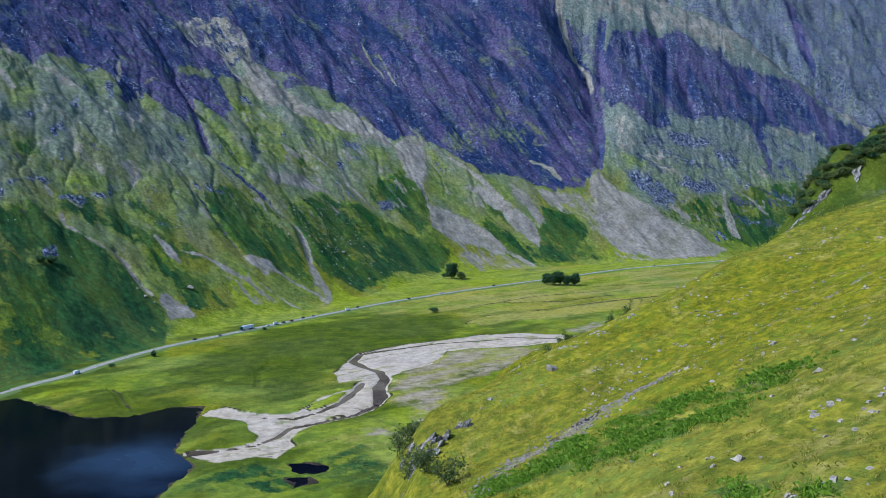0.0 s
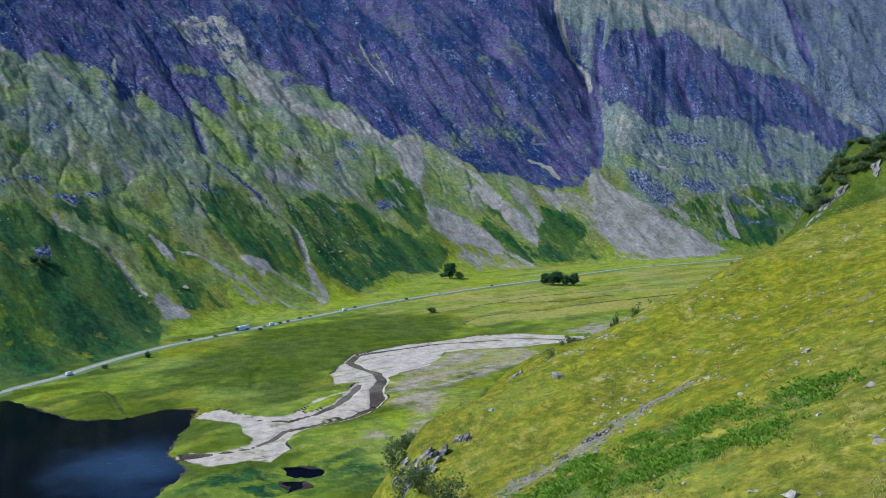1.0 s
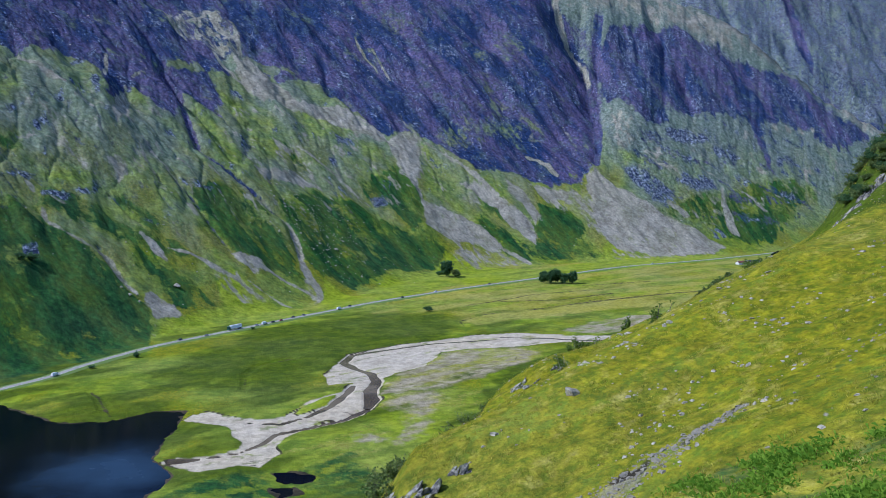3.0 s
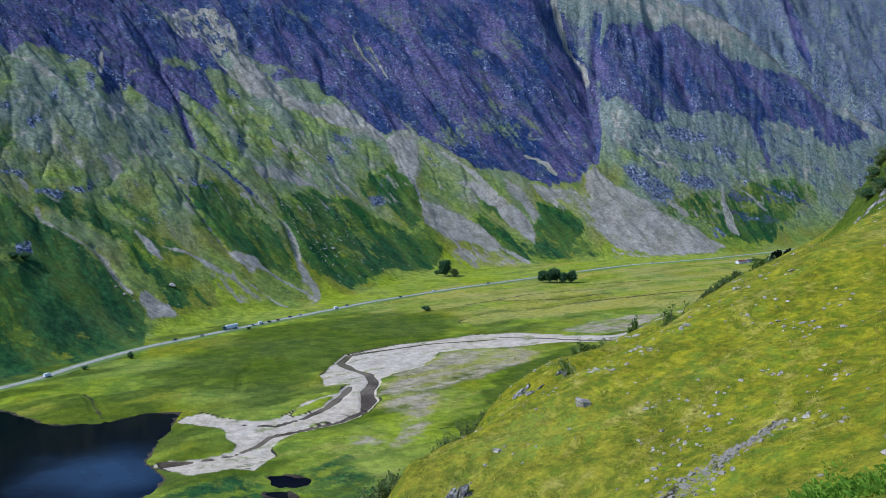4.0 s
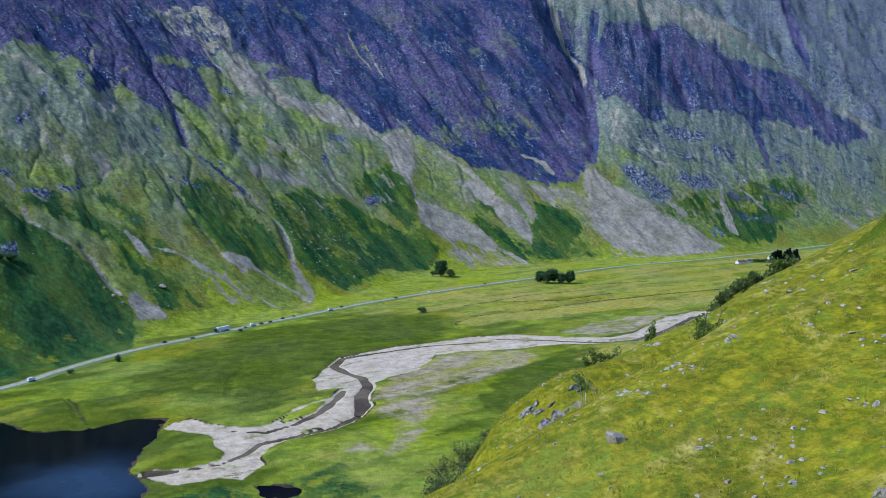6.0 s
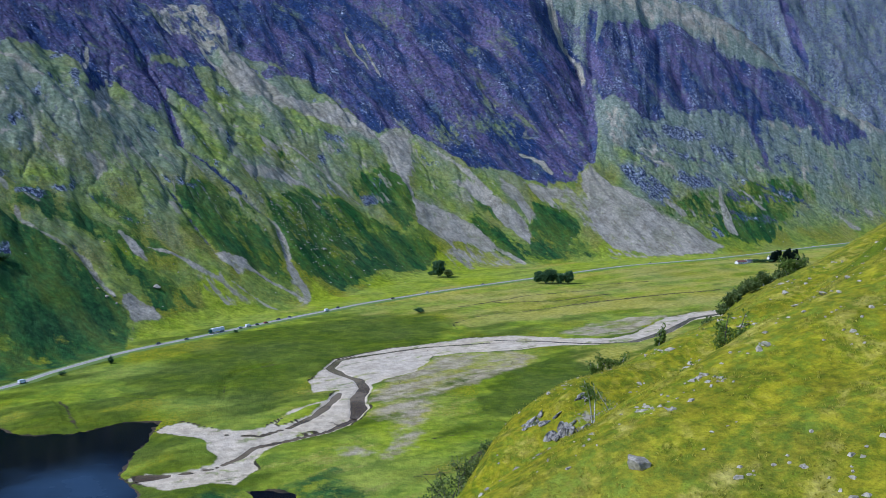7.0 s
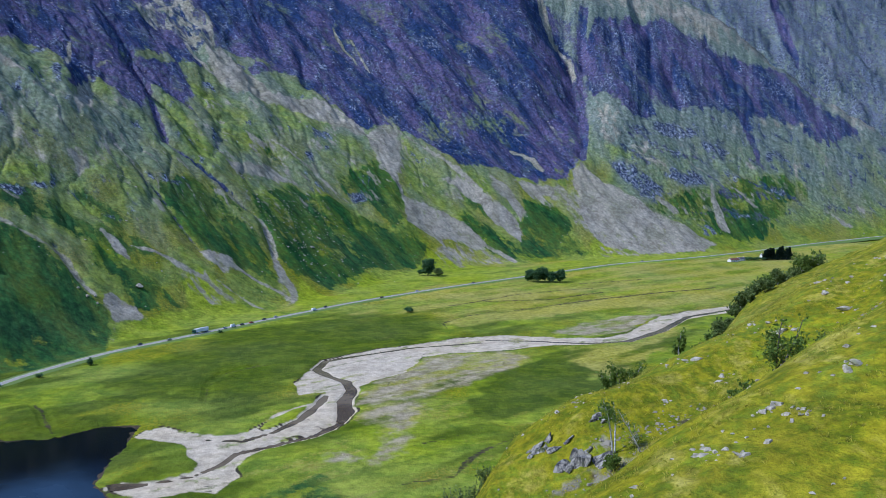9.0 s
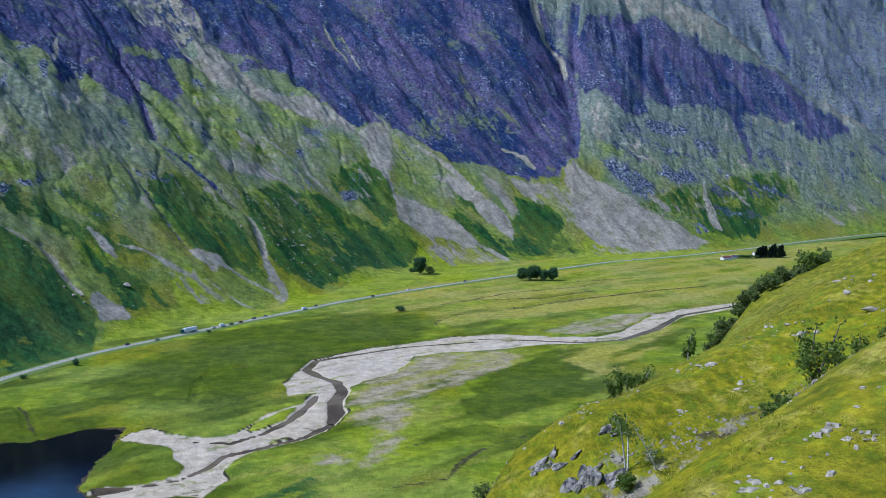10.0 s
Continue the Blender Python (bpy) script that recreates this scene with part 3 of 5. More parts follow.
class Tree:
    """Short ways to add nodes to a material."""

    def __init__(self, m):
        self.n, self.l = m.node_tree.nodes, m.node_tree.links
        self.place = None

    def pos(self):
        if self.place is None:
            self.place = self.n.new("ShaderNodeNewGeometry").outputs["Position"]
        return self.place

    def noise(self, scale, detail=4.0, rough=0.55, stretch=None, warp=0.0):
        t = self.n.new("ShaderNodeTexNoise")
        t.inputs["Scale"].default_value, t.inputs["Detail"].default_value = scale / K, detail
        t.inputs["Roughness"].default_value, t.inputs["Distortion"].default_value = rough, warp
        vec = self.pos()
        if stretch == "down":
            a = self.n.new("ShaderNodeAttribute")
            a.attribute_name = "flow"
            vec = a.outputs["Vector"]
        elif stretch == "bands":
            a = self.n.new("ShaderNodeAttribute")
            a.attribute_name = "flow"
            mp = self.n.new("ShaderNodeMapping")
            mp.inputs["Scale"].default_value = (1.5, 0.5, 0.5)
            self.l.new(a.outputs["Vector"], mp.inputs["Vector"])
            vec = mp.outputs[0]
        elif stretch:
            mp = self.n.new("ShaderNodeMapping")
            mp.inputs["Rotation"].default_value = (0, 0, radians(stretch[0]))
            mp.inputs["Scale"].default_value = stretch[1]
            self.l.new(vec, mp.inputs["Vector"])
            vec = mp.outputs[0]
        self.l.new(vec, t.inputs["Vector"])
        return t.outputs["Fac"]

    def ramp(self, fac, lo, hi, a=0.0, b=1.0):
        r = self.n.new("ShaderNodeMapRange")
        r.interpolation_type = "SMOOTHSTEP"
        for k, v in zip(("From Min", "From Max", "To Min", "To Max"), (lo, hi, a, b)):
            r.inputs[k].default_value = v
        self.l.new(fac, r.inputs["Value"])
        return r.outputs["Result"]

    def math(self, op, a, b):
        r = self.n.new("ShaderNodeMath")
        r.operation = op
        for k, v in ((0, a), (1, b)):
            if isinstance(v, (int, float)):
                r.inputs[k].default_value = v
            else:
                self.l.new(v, r.inputs[k])
        return r.outputs[0]

    def attr(self, name):
        a = self.n.new("ShaderNodeAttribute")
        a.attribute_name = name
        return a.outputs["Fac"]

    def mix(self, fac, a, b):
        r = self.n.new("ShaderNodeMix")
        r.data_type = "RGBA"
        for k, v in ((0, fac), (6, a), (7, b)):
            if isinstance(v, (int, float)):
                r.inputs[k].default_value = v
            elif isinstance(v, tuple):
                r.inputs[k].default_value = (*v, 1)
            else:
                self.l.new(v, r.inputs[k])
        return r.outputs[2]

    def bump(self, height, strength, distance, under=None):
        b = self.n.new("ShaderNodeBump")
        b.inputs["Strength"].default_value, b.inputs["Distance"].default_value = strength, distance * K
        self.l.new(height, b.inputs["Height"])
        if under is not None:
            self.l.new(under, b.inputs["Normal"])
        return b.outputs[0]


def ground_material():
    m, n, l, p = material("ground cover")
    t = Tree(m)
    down = "down"
    slope = (-35.0, (1.0, 0.62, 0.8))
    big, mid, fine = t.noise(0.018, 5), t.noise(0.09, 5, 0.6), t.noise(0.45, 5, 0.65)
    tiny = t.noise(2.4, 4, 0.65)
    rag = t.noise(0.24, 7, 0.72, down)
    tuft = t.noise(1.1, 6, 0.7, slope)

    def crisp(name, ragged, amount, soft):
        """A cover with a ragged edge."""
        v = t.math("ADD", t.attr(name), t.math("MULTIPLY", t.math("SUBTRACT", ragged, 0.5), amount))
        return t.ramp(v, 0.5 - soft, 0.5 + soft)
    fresh = t.mix(t.ramp(mid, 0.35, 0.65), (0.104, 0.160, 0.009), (0.215, 0.265, 0.015))
    olive = t.mix(t.ramp(tuft, 0.36, 0.64), (0.100, 0.126, 0.0010), (0.240, 0.220, 0.003))
    grass = t.mix(crisp("olive", tuft, 1.6, 0.4), fresh, olive)
    straw = t.mix(t.ramp(fine, 0.3, 0.7), (0.235, 0.212, 0.020), (0.375, 0.335, 0.075))
    col = t.mix(t.math("MULTIPLY", crisp("dry", tuft, 1.5, 0.3), 0.85), grass, straw)
    # Pale upland grass, greyed towards blue to paint in distance haze.
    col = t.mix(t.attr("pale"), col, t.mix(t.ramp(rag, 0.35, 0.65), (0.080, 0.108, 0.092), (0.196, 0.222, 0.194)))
    fern = t.mix(t.ramp(t.noise(0.04, 6, 0.65, "bands"), 0.40, 0.60), (0.012, 0.046, 0.011), (0.074, 0.112, 0.013))
    fern = t.mix(t.math("MULTIPLY", t.ramp(t.noise(0.20, 7, 0.75, down), 0.40, 0.66), 0.7), fern, (0.040, 0.120, 0.022))
    col = t.mix(crisp("fern", t.noise(0.17, 8, 0.78, down), 1.6, 0.17), col, fern)
    # Heather with pale rock flecks; the haze's blue is mixed into these colours.
    hazy_moor = t.mix(t.ramp(t.noise(0.026, 6, 0.6, "bands"), 0.42, 0.58), (0.016, 0.032, 0.082), (0.098, 0.078, 0.136))
    hazy_moor = t.mix(t.math("MULTIPLY", t.ramp(t.noise(0.26, 7, 0.78, down), 0.42, 0.62), 0.75), hazy_moor, (0.020, 0.032, 0.088))
    hazy_moor = t.mix(t.math("MULTIPLY", t.ramp(t.noise(0.06, 8, 0.75, down), 0.51, 0.62), 0.7), hazy_moor, (0.072, 0.098, 0.096))
    hazy_moor = t.mix(t.math("MULTIPLY", t.ramp(t.noise(0.50, 7, 0.8, down), 0.56, 0.64), t.ramp(t.noise(0.03, 5, 0.6), 0.40, 0.58)), hazy_moor, (0.29, 0.33, 0.45))
    col = t.mix(crisp("heath_shade", t.noise(0.16, 8, 0.78, down), 1.6, 0.22), col, hazy_moor)
    stone = t.mix(t.ramp(t.noise(0.09, 7, 0.75, down), 0.35, 0.65), (0.195, 0.175, 0.124), (0.360, 0.326, 0.242))
    stone = t.mix(t.math("MULTIPLY", t.ramp(t.noise(0.035, 5, 0.6), 0.45, 0.62), 0.35), stone, (0.150, 0.155, 0.080))
    col = t.mix(crisp("scree", t.noise(0.14, 8, 0.78, down), 1.7, 0.22), col, stone)
    # Crag rock; its light tone is blue-grey to carry distance haze.
    crag = t.mix(t.ramp(t.noise(0.42, 7, 0.75, down), 0.46, 0.60), (0.018, 0.028, 0.058), (0.275, 0.298, 0.350))
    col = t.mix(crisp("rock", t.noise(0.22, 8, 0.78, down), 1.5, 0.22), col, crag)
    lawn = t.mix(t.ramp(t.noise(0.12, 7, 0.72), 0.36, 0.64), (0.150, 0.206, 0.009), (0.265, 0.306, 0.018))
    col = t.mix(crisp("lawn", t.noise(0.07, 7, 0.72), 1.4, 0.3), col, lawn)
    turf = t.mix(t.ramp(t.noise(0.10, 7, 0.72), 0.36, 0.64), (0.042, 0.070, 0.003), (0.095, 0.126, 0.005))
    col = t.mix(crisp("turf", t.noise(0.05, 7, 0.7), 1.5, 0.4), col, turf)
    silt = t.mix(t.ramp(t.noise(0.16, 7, 0.75), 0.35, 0.65), (0.220, 0.186, 0.095), (0.375, 0.322, 0.205))
    col = t.mix(crisp("silt", t.noise(0.11, 8, 0.78), 1.5, 0.3), col, silt)
    pebble = t.mix(t.ramp(t.noise(0.12, 6, 0.7), 0.3, 0.7), (0.405, 0.342, 0.230), (0.495, 0.425, 0.298))
    col = t.mix(crisp("gravel", t.noise(0.30, 7, 0.72), 1.0, 0.30), col, pebble)
    mud = t.mix(t.ramp(mid, 0.4, 0.6), (0.030, 0.026, 0.016), (0.065, 0.050, 0.030))
    col = t.mix(crisp("wet", t.noise(0.3, 6, 0.7), 0.8, 0.15), col, mud)
    craggy = t.attr("crag")
    speck = t.ramp(t.noise(0.46, 6, 0.82, down), 0.37, 0.63, -0.50, 0.75)
    clump = t.ramp(t.noise(2.0, 8, 0.8, slope), 0.34, 0.66, -0.22, 0.25)
    coarse = t.math("ADD", t.math("ADD", 1.0, t.math("MULTIPLY", craggy, speck)), t.math("MULTIPLY", t.attr("close"), clump))
    vary = t.n.new("ShaderNodeHueSaturation")
    l.new(t.math("MULTIPLY", t.ramp(tiny, 0.3, 0.7, 0.88, 1.12), t.math("MULTIPLY", t.ramp(t.noise(0.28, 6, 0.7), 0.3, 0.7, 0.78, 1.22), coarse)), vary.inputs["Value"])
    l.new(t.ramp(big, 0.3, 0.7, 0.94, 1.06), vary.inputs["Saturation"])
    l.new(col, vary.inputs["Color"])
    l.new(vary.outputs[0], p.inputs["Base Color"])
    p.inputs["Roughness"].default_value = 0.9
    p.inputs["Specular IOR Level"].default_value = 0.1
    b = t.bump(t.math("MULTIPLY", t.math("ADD", 0.35, craggy), t.noise(0.12, 9, 0.74, down)), 0.65, 4.0)
    b = t.bump(fine, 0.4, 0.8, b)
    b = t.bump(tuft, 0.55, 0.35, b)
    l.new(b, p.inputs["Normal"])
    return m


def water_material():
    m, n, l, p = material("dark water")
    t = Tree(m)
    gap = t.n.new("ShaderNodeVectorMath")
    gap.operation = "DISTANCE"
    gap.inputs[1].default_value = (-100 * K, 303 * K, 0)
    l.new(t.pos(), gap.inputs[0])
    # Wind-ruffled patch: rougher, with the sky's blue sheen painted into its base colour.
    ruffled_sheen = t.ramp(t.math("ADD", gap.outputs["Value"], t.math("MULTIPLY", t.noise(0.03, 4), 60 * K)), 16 * K, 74 * K, 1.0, 0.0)
    l.new(t.ramp(ruffled_sheen, 0.0, 1.0, 0.03, 0.32), p.inputs["Roughness"])
    l.new(t.mix(ruffled_sheen, (0.0008, 0.002, 0.005), (0.030, 0.056, 0.094)), p.inputs["Base Color"])
    p.inputs["IOR"].default_value = 1.33
    p.inputs["Specular IOR Level"].default_value = 0.045
    l.new(t.bump(t.noise(0.8, 4, 0.6, (20, (1.0, 2.2, 1.0))), 0.08, 0.15), p.inputs["Normal"])
    return m


def stream_material():
    m, n, l, p = material("shallow river water")
    t = Tree(m)
    c = t.mix(t.ramp(t.noise(0.06, 4), 0.35, 0.65), (0.066, 0.048, 0.022), (0.155, 0.122, 0.072))
    l.new(c, p.inputs["Base Color"])
    p.inputs["Roughness"].default_value = 0.12
    p.inputs["IOR"].default_value = 1.33
    l.new(t.bump(t.noise(1.5, 4, 0.6), 0.15, 0.1), p.inputs["Normal"])
    return m


def asphalt_material():
    m, n, l, p = material("pale worn asphalt")
    t = Tree(m)
    c = t.mix(t.ramp(t.noise(0.35, 5, 0.6), 0.3, 0.7), (0.23, 0.212, 0.175), (0.32, 0.297, 0.250))
    l.new(c, p.inputs["Base Color"])
    p.inputs["Roughness"].default_value = 0.85
    return m


def rock_material():
    m, n, l, p = material("lichened grey rock")
    t = Tree(m)
    c = t.mix(t.ramp(t.noise(3.0, 6, 0.65), 0.3, 0.7), (0.180, 0.162, 0.110), (0.50, 0.450, 0.335))
    c = t.mix(t.ramp(t.noise(1.1, 4), 0.55, 0.75), c, (0.20, 0.20, 0.10))
    l.new(c, p.inputs["Base Color"])
    p.inputs["Roughness"].default_value = 0.85
    l.new(t.bump(t.noise(5.0, 6, 0.7), 0.7, 0.12), p.inputs["Normal"])
    return m


def crag_material():
    m, n, l, p = material("dark streaked crag")
    t = Tree(m)
    c = t.mix(t.ramp(t.noise(1.6, 6, 0.7, (0, (1.6, 1.6, 0.5))), 0.40, 0.62), (0.040, 0.039, 0.034), (0.40, 0.370, 0.300))
    c = t.mix(t.ramp(t.noise(0.9, 5), 0.55, 0.68), c, (0.075, 0.090, 0.025))
    l.new(c, p.inputs["Base Color"])
    p.inputs["Roughness"].default_value = 0.85
    l.new(t.bump(t.noise(2.5, 7, 0.75, (0, (1.6, 1.6, 0.6))), 0.9, 0.25), p.inputs["Normal"])
    return m


def leaf_material(name, dark, light):
    m, n, l, p = material(name)
    t = Tree(m)
    isle = n.new("ShaderNodeNewGeometry").outputs["Random Per Island"]
    l.new(t.mix(isle, dark, light), p.inputs["Base Color"])
    p.inputs["Roughness"].default_value = 0.7
    p.inputs["Specular IOR Level"].default_value = 0.2
    thin = n.new("ShaderNodeBsdfTranslucent")
    l.new(t.mix(isle, dark, light), thin.inputs["Color"])
    mix = n.new("ShaderNodeMixShader")
    mix.inputs[0].default_value = 0.5
    l.new(p.outputs[0], mix.inputs[1])
    l.new(thin.outputs[0], mix.inputs[2])
    l.new(mix.outputs[0], n["Material Output"].inputs["Surface"])
    return m


def bark_material(name, dark, light):
    m, n, l, p = material(name)
    t = Tree(m)
    l.new(t.mix(t.ramp(t.noise(6.0, 4, 0.6, (0, (1, 1, 2.5))), 0.35, 0.65), dark, light), p.inputs["Base Color"])
    p.inputs["Roughness"].default_value = 0.85
    return m


def plain_material(name, color, rough=0.5, metal=0.0):
    m, n, l, p = material(name)
    t = Tree(m)
    l.new(t.mix(t.ramp(t.noise(1.5, 4), 0.3, 0.7), tuple(0.85 * c for c in color), color), p.inputs["Base Color"])
    p.inputs["Roughness"].default_value, p.inputs["Metallic"].default_value = rough, metal
    return m


GROUND, WATER, STREAM, ASPHALT = ground_material(), water_material(), stream_material(), asphalt_material()
ROCK = rock_material()
CRAG = crag_material()
RUBBLE = plain_material("grey slate rubble", (0.255, 0.228, 0.165), 0.9)
LEAF_DARK = leaf_material("dark broad leaves", (0.046, 0.100, 0.040), (0.120, 0.215, 0.075))
LEAF_BIRCH = leaf_material("birch leaves", (0.080, 0.138, 0.018), (0.205, 0.275, 0.045))
LEAF_SCRUB = leaf_material("scrub leaves", (0.084, 0.132, 0.030), (0.210, 0.258, 0.075))
NEEDLES = leaf_material("spruce needles", (0.006, 0.016, 0.010), (0.018, 0.038, 0.020))
FROND = leaf_material("bracken fronds", (0.120, 0.250, 0.010), (0.290, 0.430, 0.028))
BLADE = leaf_material("grass blades", (0.24, 0.25, 0.015), (0.50, 0.44, 0.06))
BARK = bark_material("grey brown bark", (0.05, 0.042, 0.034), (0.13, 0.115, 0.095))
BIRCH_BARK = bark_material("white birch bark", (0.22, 0.20, 0.18), (0.62, 0.60, 0.56))
WHITE_PAINT = plain_material("white paint", (0.80, 0.80, 0.79), 0.35)
DARK_PAINT = plain_material("dark blue grey paint", (0.035, 0.042, 0.055), 0.3)
SILVER_PAINT = plain_material("silver paint", (0.42, 0.43, 0.44), 0.3, 0.5)
RED_PAINT = plain_material("red paint", (0.35, 0.03, 0.02), 0.35)
GREEN_PAINT = plain_material("dark green paint", (0.02, 0.10, 0.075), 0.35)
GLASS_DARK = plain_material("dark window glass", (0.02, 0.025, 0.03), 0.08)
RUBBER = plain_material("tyre rubber", (0.02, 0.02, 0.02), 0.8)
HARLING = plain_material("whitewashed wall", (0.72, 0.70, 0.66), 0.9)
SLATE = plain_material("dark slate roof", (0.075, 0.075, 0.085), 0.6)
RUSTY = plain_material("rust red sheet roof", (0.16, 0.06, 0.035), 0.7)
LINE_PAINT = plain_material("white road paint", (0.62, 0.62, 0.60), 0.7)

# ---- ground sheet ----
def sheet():
    def rings(a, b, n):
        return np.exp(np.linspace(math.log(a), math.log(b), n, endpoint=False))
    r = np.concatenate([[0.02], rings(2, 14, 20), rings(14, 150, 300), rings(150, 390, 160), rings(390, 1250, 400), rings(1250, 3200, 90), [3200.0]])
    a = np.radians(np.concatenate([np.linspace(-180, -36, 48, endpoint=False), np.linspace(-36, 36, 1000), np.linspace(36, 180, 48, endpoint=False)[1:]]))
    R, A = np.meshgrid(r, a, indexing="ij")
    x, y = (R * np.sin(A)).ravel(), (R * np.cos(A)).ravel()
    return x, y, len(r), len(a)


def most(rings, x, y, soft, ragged):
    """How far a place lies in any of the rings, 0 to 1."""
    out = np.zeros_like(x)
    for ring in rings:
        out = np.maximum(out, step(-soft, soft, inside(ring, x, y, 30.0) + ragged))
    return out


def face_cover(x, y, u, v, near):
    """How much of each kind of cover lies on the mountain, 0 to 1."""
    face = step(0.3, -0.3, near) * step(-4, 10, v)
    p, q = flow(x, y)
    lean = 5.5 * cloud(p / 12, q / 26, 4, 0.65)
    wide = cloud(p / 45 + 2, q / 80, 4, 0.55)
    blot = cloud(x / 20, y / 20, 4)
    thread = cloud(p / 9 + 4, q / 24, 4, 0.65)
    ribs = crags(x, y)
    c = {}
    top = curve_table(CREST, 12, u)
    back = step(0, 25, v - top - 10) * step(1380, 1480, u)
    beyond = step(180, 215, x - 0.12 * (1230 - y)) * step(990, 1040, y)
    # heather, thinned on the back hill so it looks paler with haze
    heath_shade = np.maximum(0.48 * back, step(380, 420, v + lean) * step(1420, 1340, u) * (1 - beyond))
    heath_shade = np.maximum(heath_shade, most(HEATH[:3], x, y, 5, lean))
    heath_shade = np.maximum(heath_shade, 0.30 * most(HEATH[3:], x, y, 3.5, 0.8 * lean))
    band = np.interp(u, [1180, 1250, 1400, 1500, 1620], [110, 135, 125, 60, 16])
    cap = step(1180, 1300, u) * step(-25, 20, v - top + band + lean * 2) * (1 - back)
    heath_shade = np.maximum(heath_shade, 0.56 * step(-8, 8, inside(RAVINE, x, y) + lean))
    heath_shade *= 1 - 0.9 * cap
    heath_shade *= 1 - 0.42 * step(0.12, 0.45, wide + 0.4 * blot)
    ledge = beyond * step(25, 60, v) * step(270, 190, v) * (1 - heath_shade)
    shelf = cloud(p / 60 + 3 - v / 200, (v + 0.25 * p + 6 * blot) / 15, 4, 0.6)
    heath_shade = np.maximum(heath_shade, 0.55 * ledge * step(0.06, 0.28, shelf + 0.3 * thread))
    heath_shade = np.maximum(heath_shade, 0.42 * step(0.12, 0.42, wide + 0.6 * thread) * step(70, 150, v) * step(640, 560, u))
    # scree
    scree = most(SCREE, x, y, 3.0, 0.75 * lean) * (0.70 + 0.16 * step(-0.25, 0.2, thread))
    faint = most(FAINT_SCREE, x, y, 6, lean)
    scree = np.maximum(scree, 0.64 * cap * step(-0.6, 0.1, blot))
    scree = np.maximum(scree, faint * (0.34 + 0.34 * step(-0.1, 0.3, thread)))
    for line, w in STREAKS:
        scree = np.maximum(scree, 0.70 * step(-1.8, 1.2, stroke(line, w, x, y) + 0.32 * lean))
    loose = step(0.16, 0.52, thread + 0.5 * cloud(p / 30 + 9, q / 45, 2)) * step(60, 120, v) * step(300, 230, v)
    scree = np.maximum(scree, 0.58 * loose * step(1060, 900, u) * step(440, 520, u) * (1 - 0.8 * heath_shade))
    scree = np.maximum(scree, 0.52 * ledge * step(0.18, 0.45, cloud(p / 26 + 7, (v + 0.3 * p) / 12, 3)))
    # bare rock
    rough = step(0.58, 0.78, ribs + 0.12 * cloud(x / 4, y / 4, 3))
    rock = 0.66 * rough * heath_shade * step(-0.30, 0.25, blot + 0.3 * wide)
    rock = np.maximum(rock, 0.55 * rough * step(0.05, 0.4, cloud(x / 34 + 9, y / 34, 3)) * step(60, 130, v))
    rock = np.maximum(rock, 0.66 * most(HEATH[3:], x, y, 3.0, 0.6 * lean) * step(0.25, 0.55, ribs))
    # Extra pale rock, upper right and back hill, in place of haze.
    rock = np.maximum(rock, 0.50 * beyond * step(100, 180, v) * step(0.42, 0.70, ribs) * heath_shade)
    rock = np.maximum(rock, 0.52 * back * step(0.36, 0.66, ribs))
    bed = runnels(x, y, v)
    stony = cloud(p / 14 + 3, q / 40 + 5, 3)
    # Runnel beds: patches of the dark heather colour, scree and rock.
    heath_shade = np.maximum(heath_shade, 0.46 * bed * step(-0.1, 0.3, stony))
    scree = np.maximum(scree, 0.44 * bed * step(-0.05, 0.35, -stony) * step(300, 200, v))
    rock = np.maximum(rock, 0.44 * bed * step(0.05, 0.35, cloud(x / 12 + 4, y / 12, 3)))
    # Clefts get the dark heather colour as painted shade, with less pale rock.
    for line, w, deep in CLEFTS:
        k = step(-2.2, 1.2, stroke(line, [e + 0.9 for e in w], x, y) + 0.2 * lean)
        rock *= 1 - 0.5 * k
        heath_shade = np.maximum(heath_shade, (0.80 if deep > 4 else 0.5) * k)
    dark = most(FERNS, x, y, 8, 1.7 * lean)
    lush = most(LUSH, x, y, 8, 1.5 * lean)
    meadow = most(MEADOW[:2], x, y, 4, 0.6 * lean)
    lit = most(MEADOW[2:], x, y, 7, lean)
    low = step(170, 60, v + 2.5 * lean)
    bare = 1 - scree
    c["heath_shade"] = face * heath_shade * bare * (1 - meadow) * (1 - 0.3 * lit)
    c["scree"] = face * scree
    c["lawn"] = face * np.clip(0.85 * meadow * (1 - scree) + 0.22 * lit, 0, 1)
    c["crag"] = face * np.clip(0.40 + 0.6 * heath_shade + 0.3 * back + 0.3 * ledge, 0, 1.1) * (1 - 0.2 * scree)
    # More of the haze-tinted pale grass higher up the face.
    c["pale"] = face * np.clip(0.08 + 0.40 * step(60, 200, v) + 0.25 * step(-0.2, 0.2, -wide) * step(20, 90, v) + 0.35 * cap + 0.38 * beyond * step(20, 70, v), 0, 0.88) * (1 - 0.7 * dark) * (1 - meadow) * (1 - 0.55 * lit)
    c["rock"] = face * rock * bare
    bend = step(-0.15, 0.35, wide + 0.35 * blot)
    bands = step(-0.10, 0.22, cloud(p / 14 + 6, q / 70 + 2, 3, 0.6) + 0.35 * blot)
    c["fern"] = face * (1 - meadow) * (1 - cap) * np.maximum(step(4, 20, v + lean), step(600, 540, y)) * (1 - 0.6 * lit) * np.clip(dark * (0.50 + 0.34 * bands + 0.3 * lush) + 0.40 * bend * (0.4 + 0.6 * low) * (1 - 0.5 * ledge), 0, 0.95)
    c["olive"] = face * np.clip(0.20 + 0.5 * step(-0.2, 0.3, cloud(x / 40, y / 40 + 7, 3)) - 0.5 * meadow - 0.3 * lit, 0, 1)
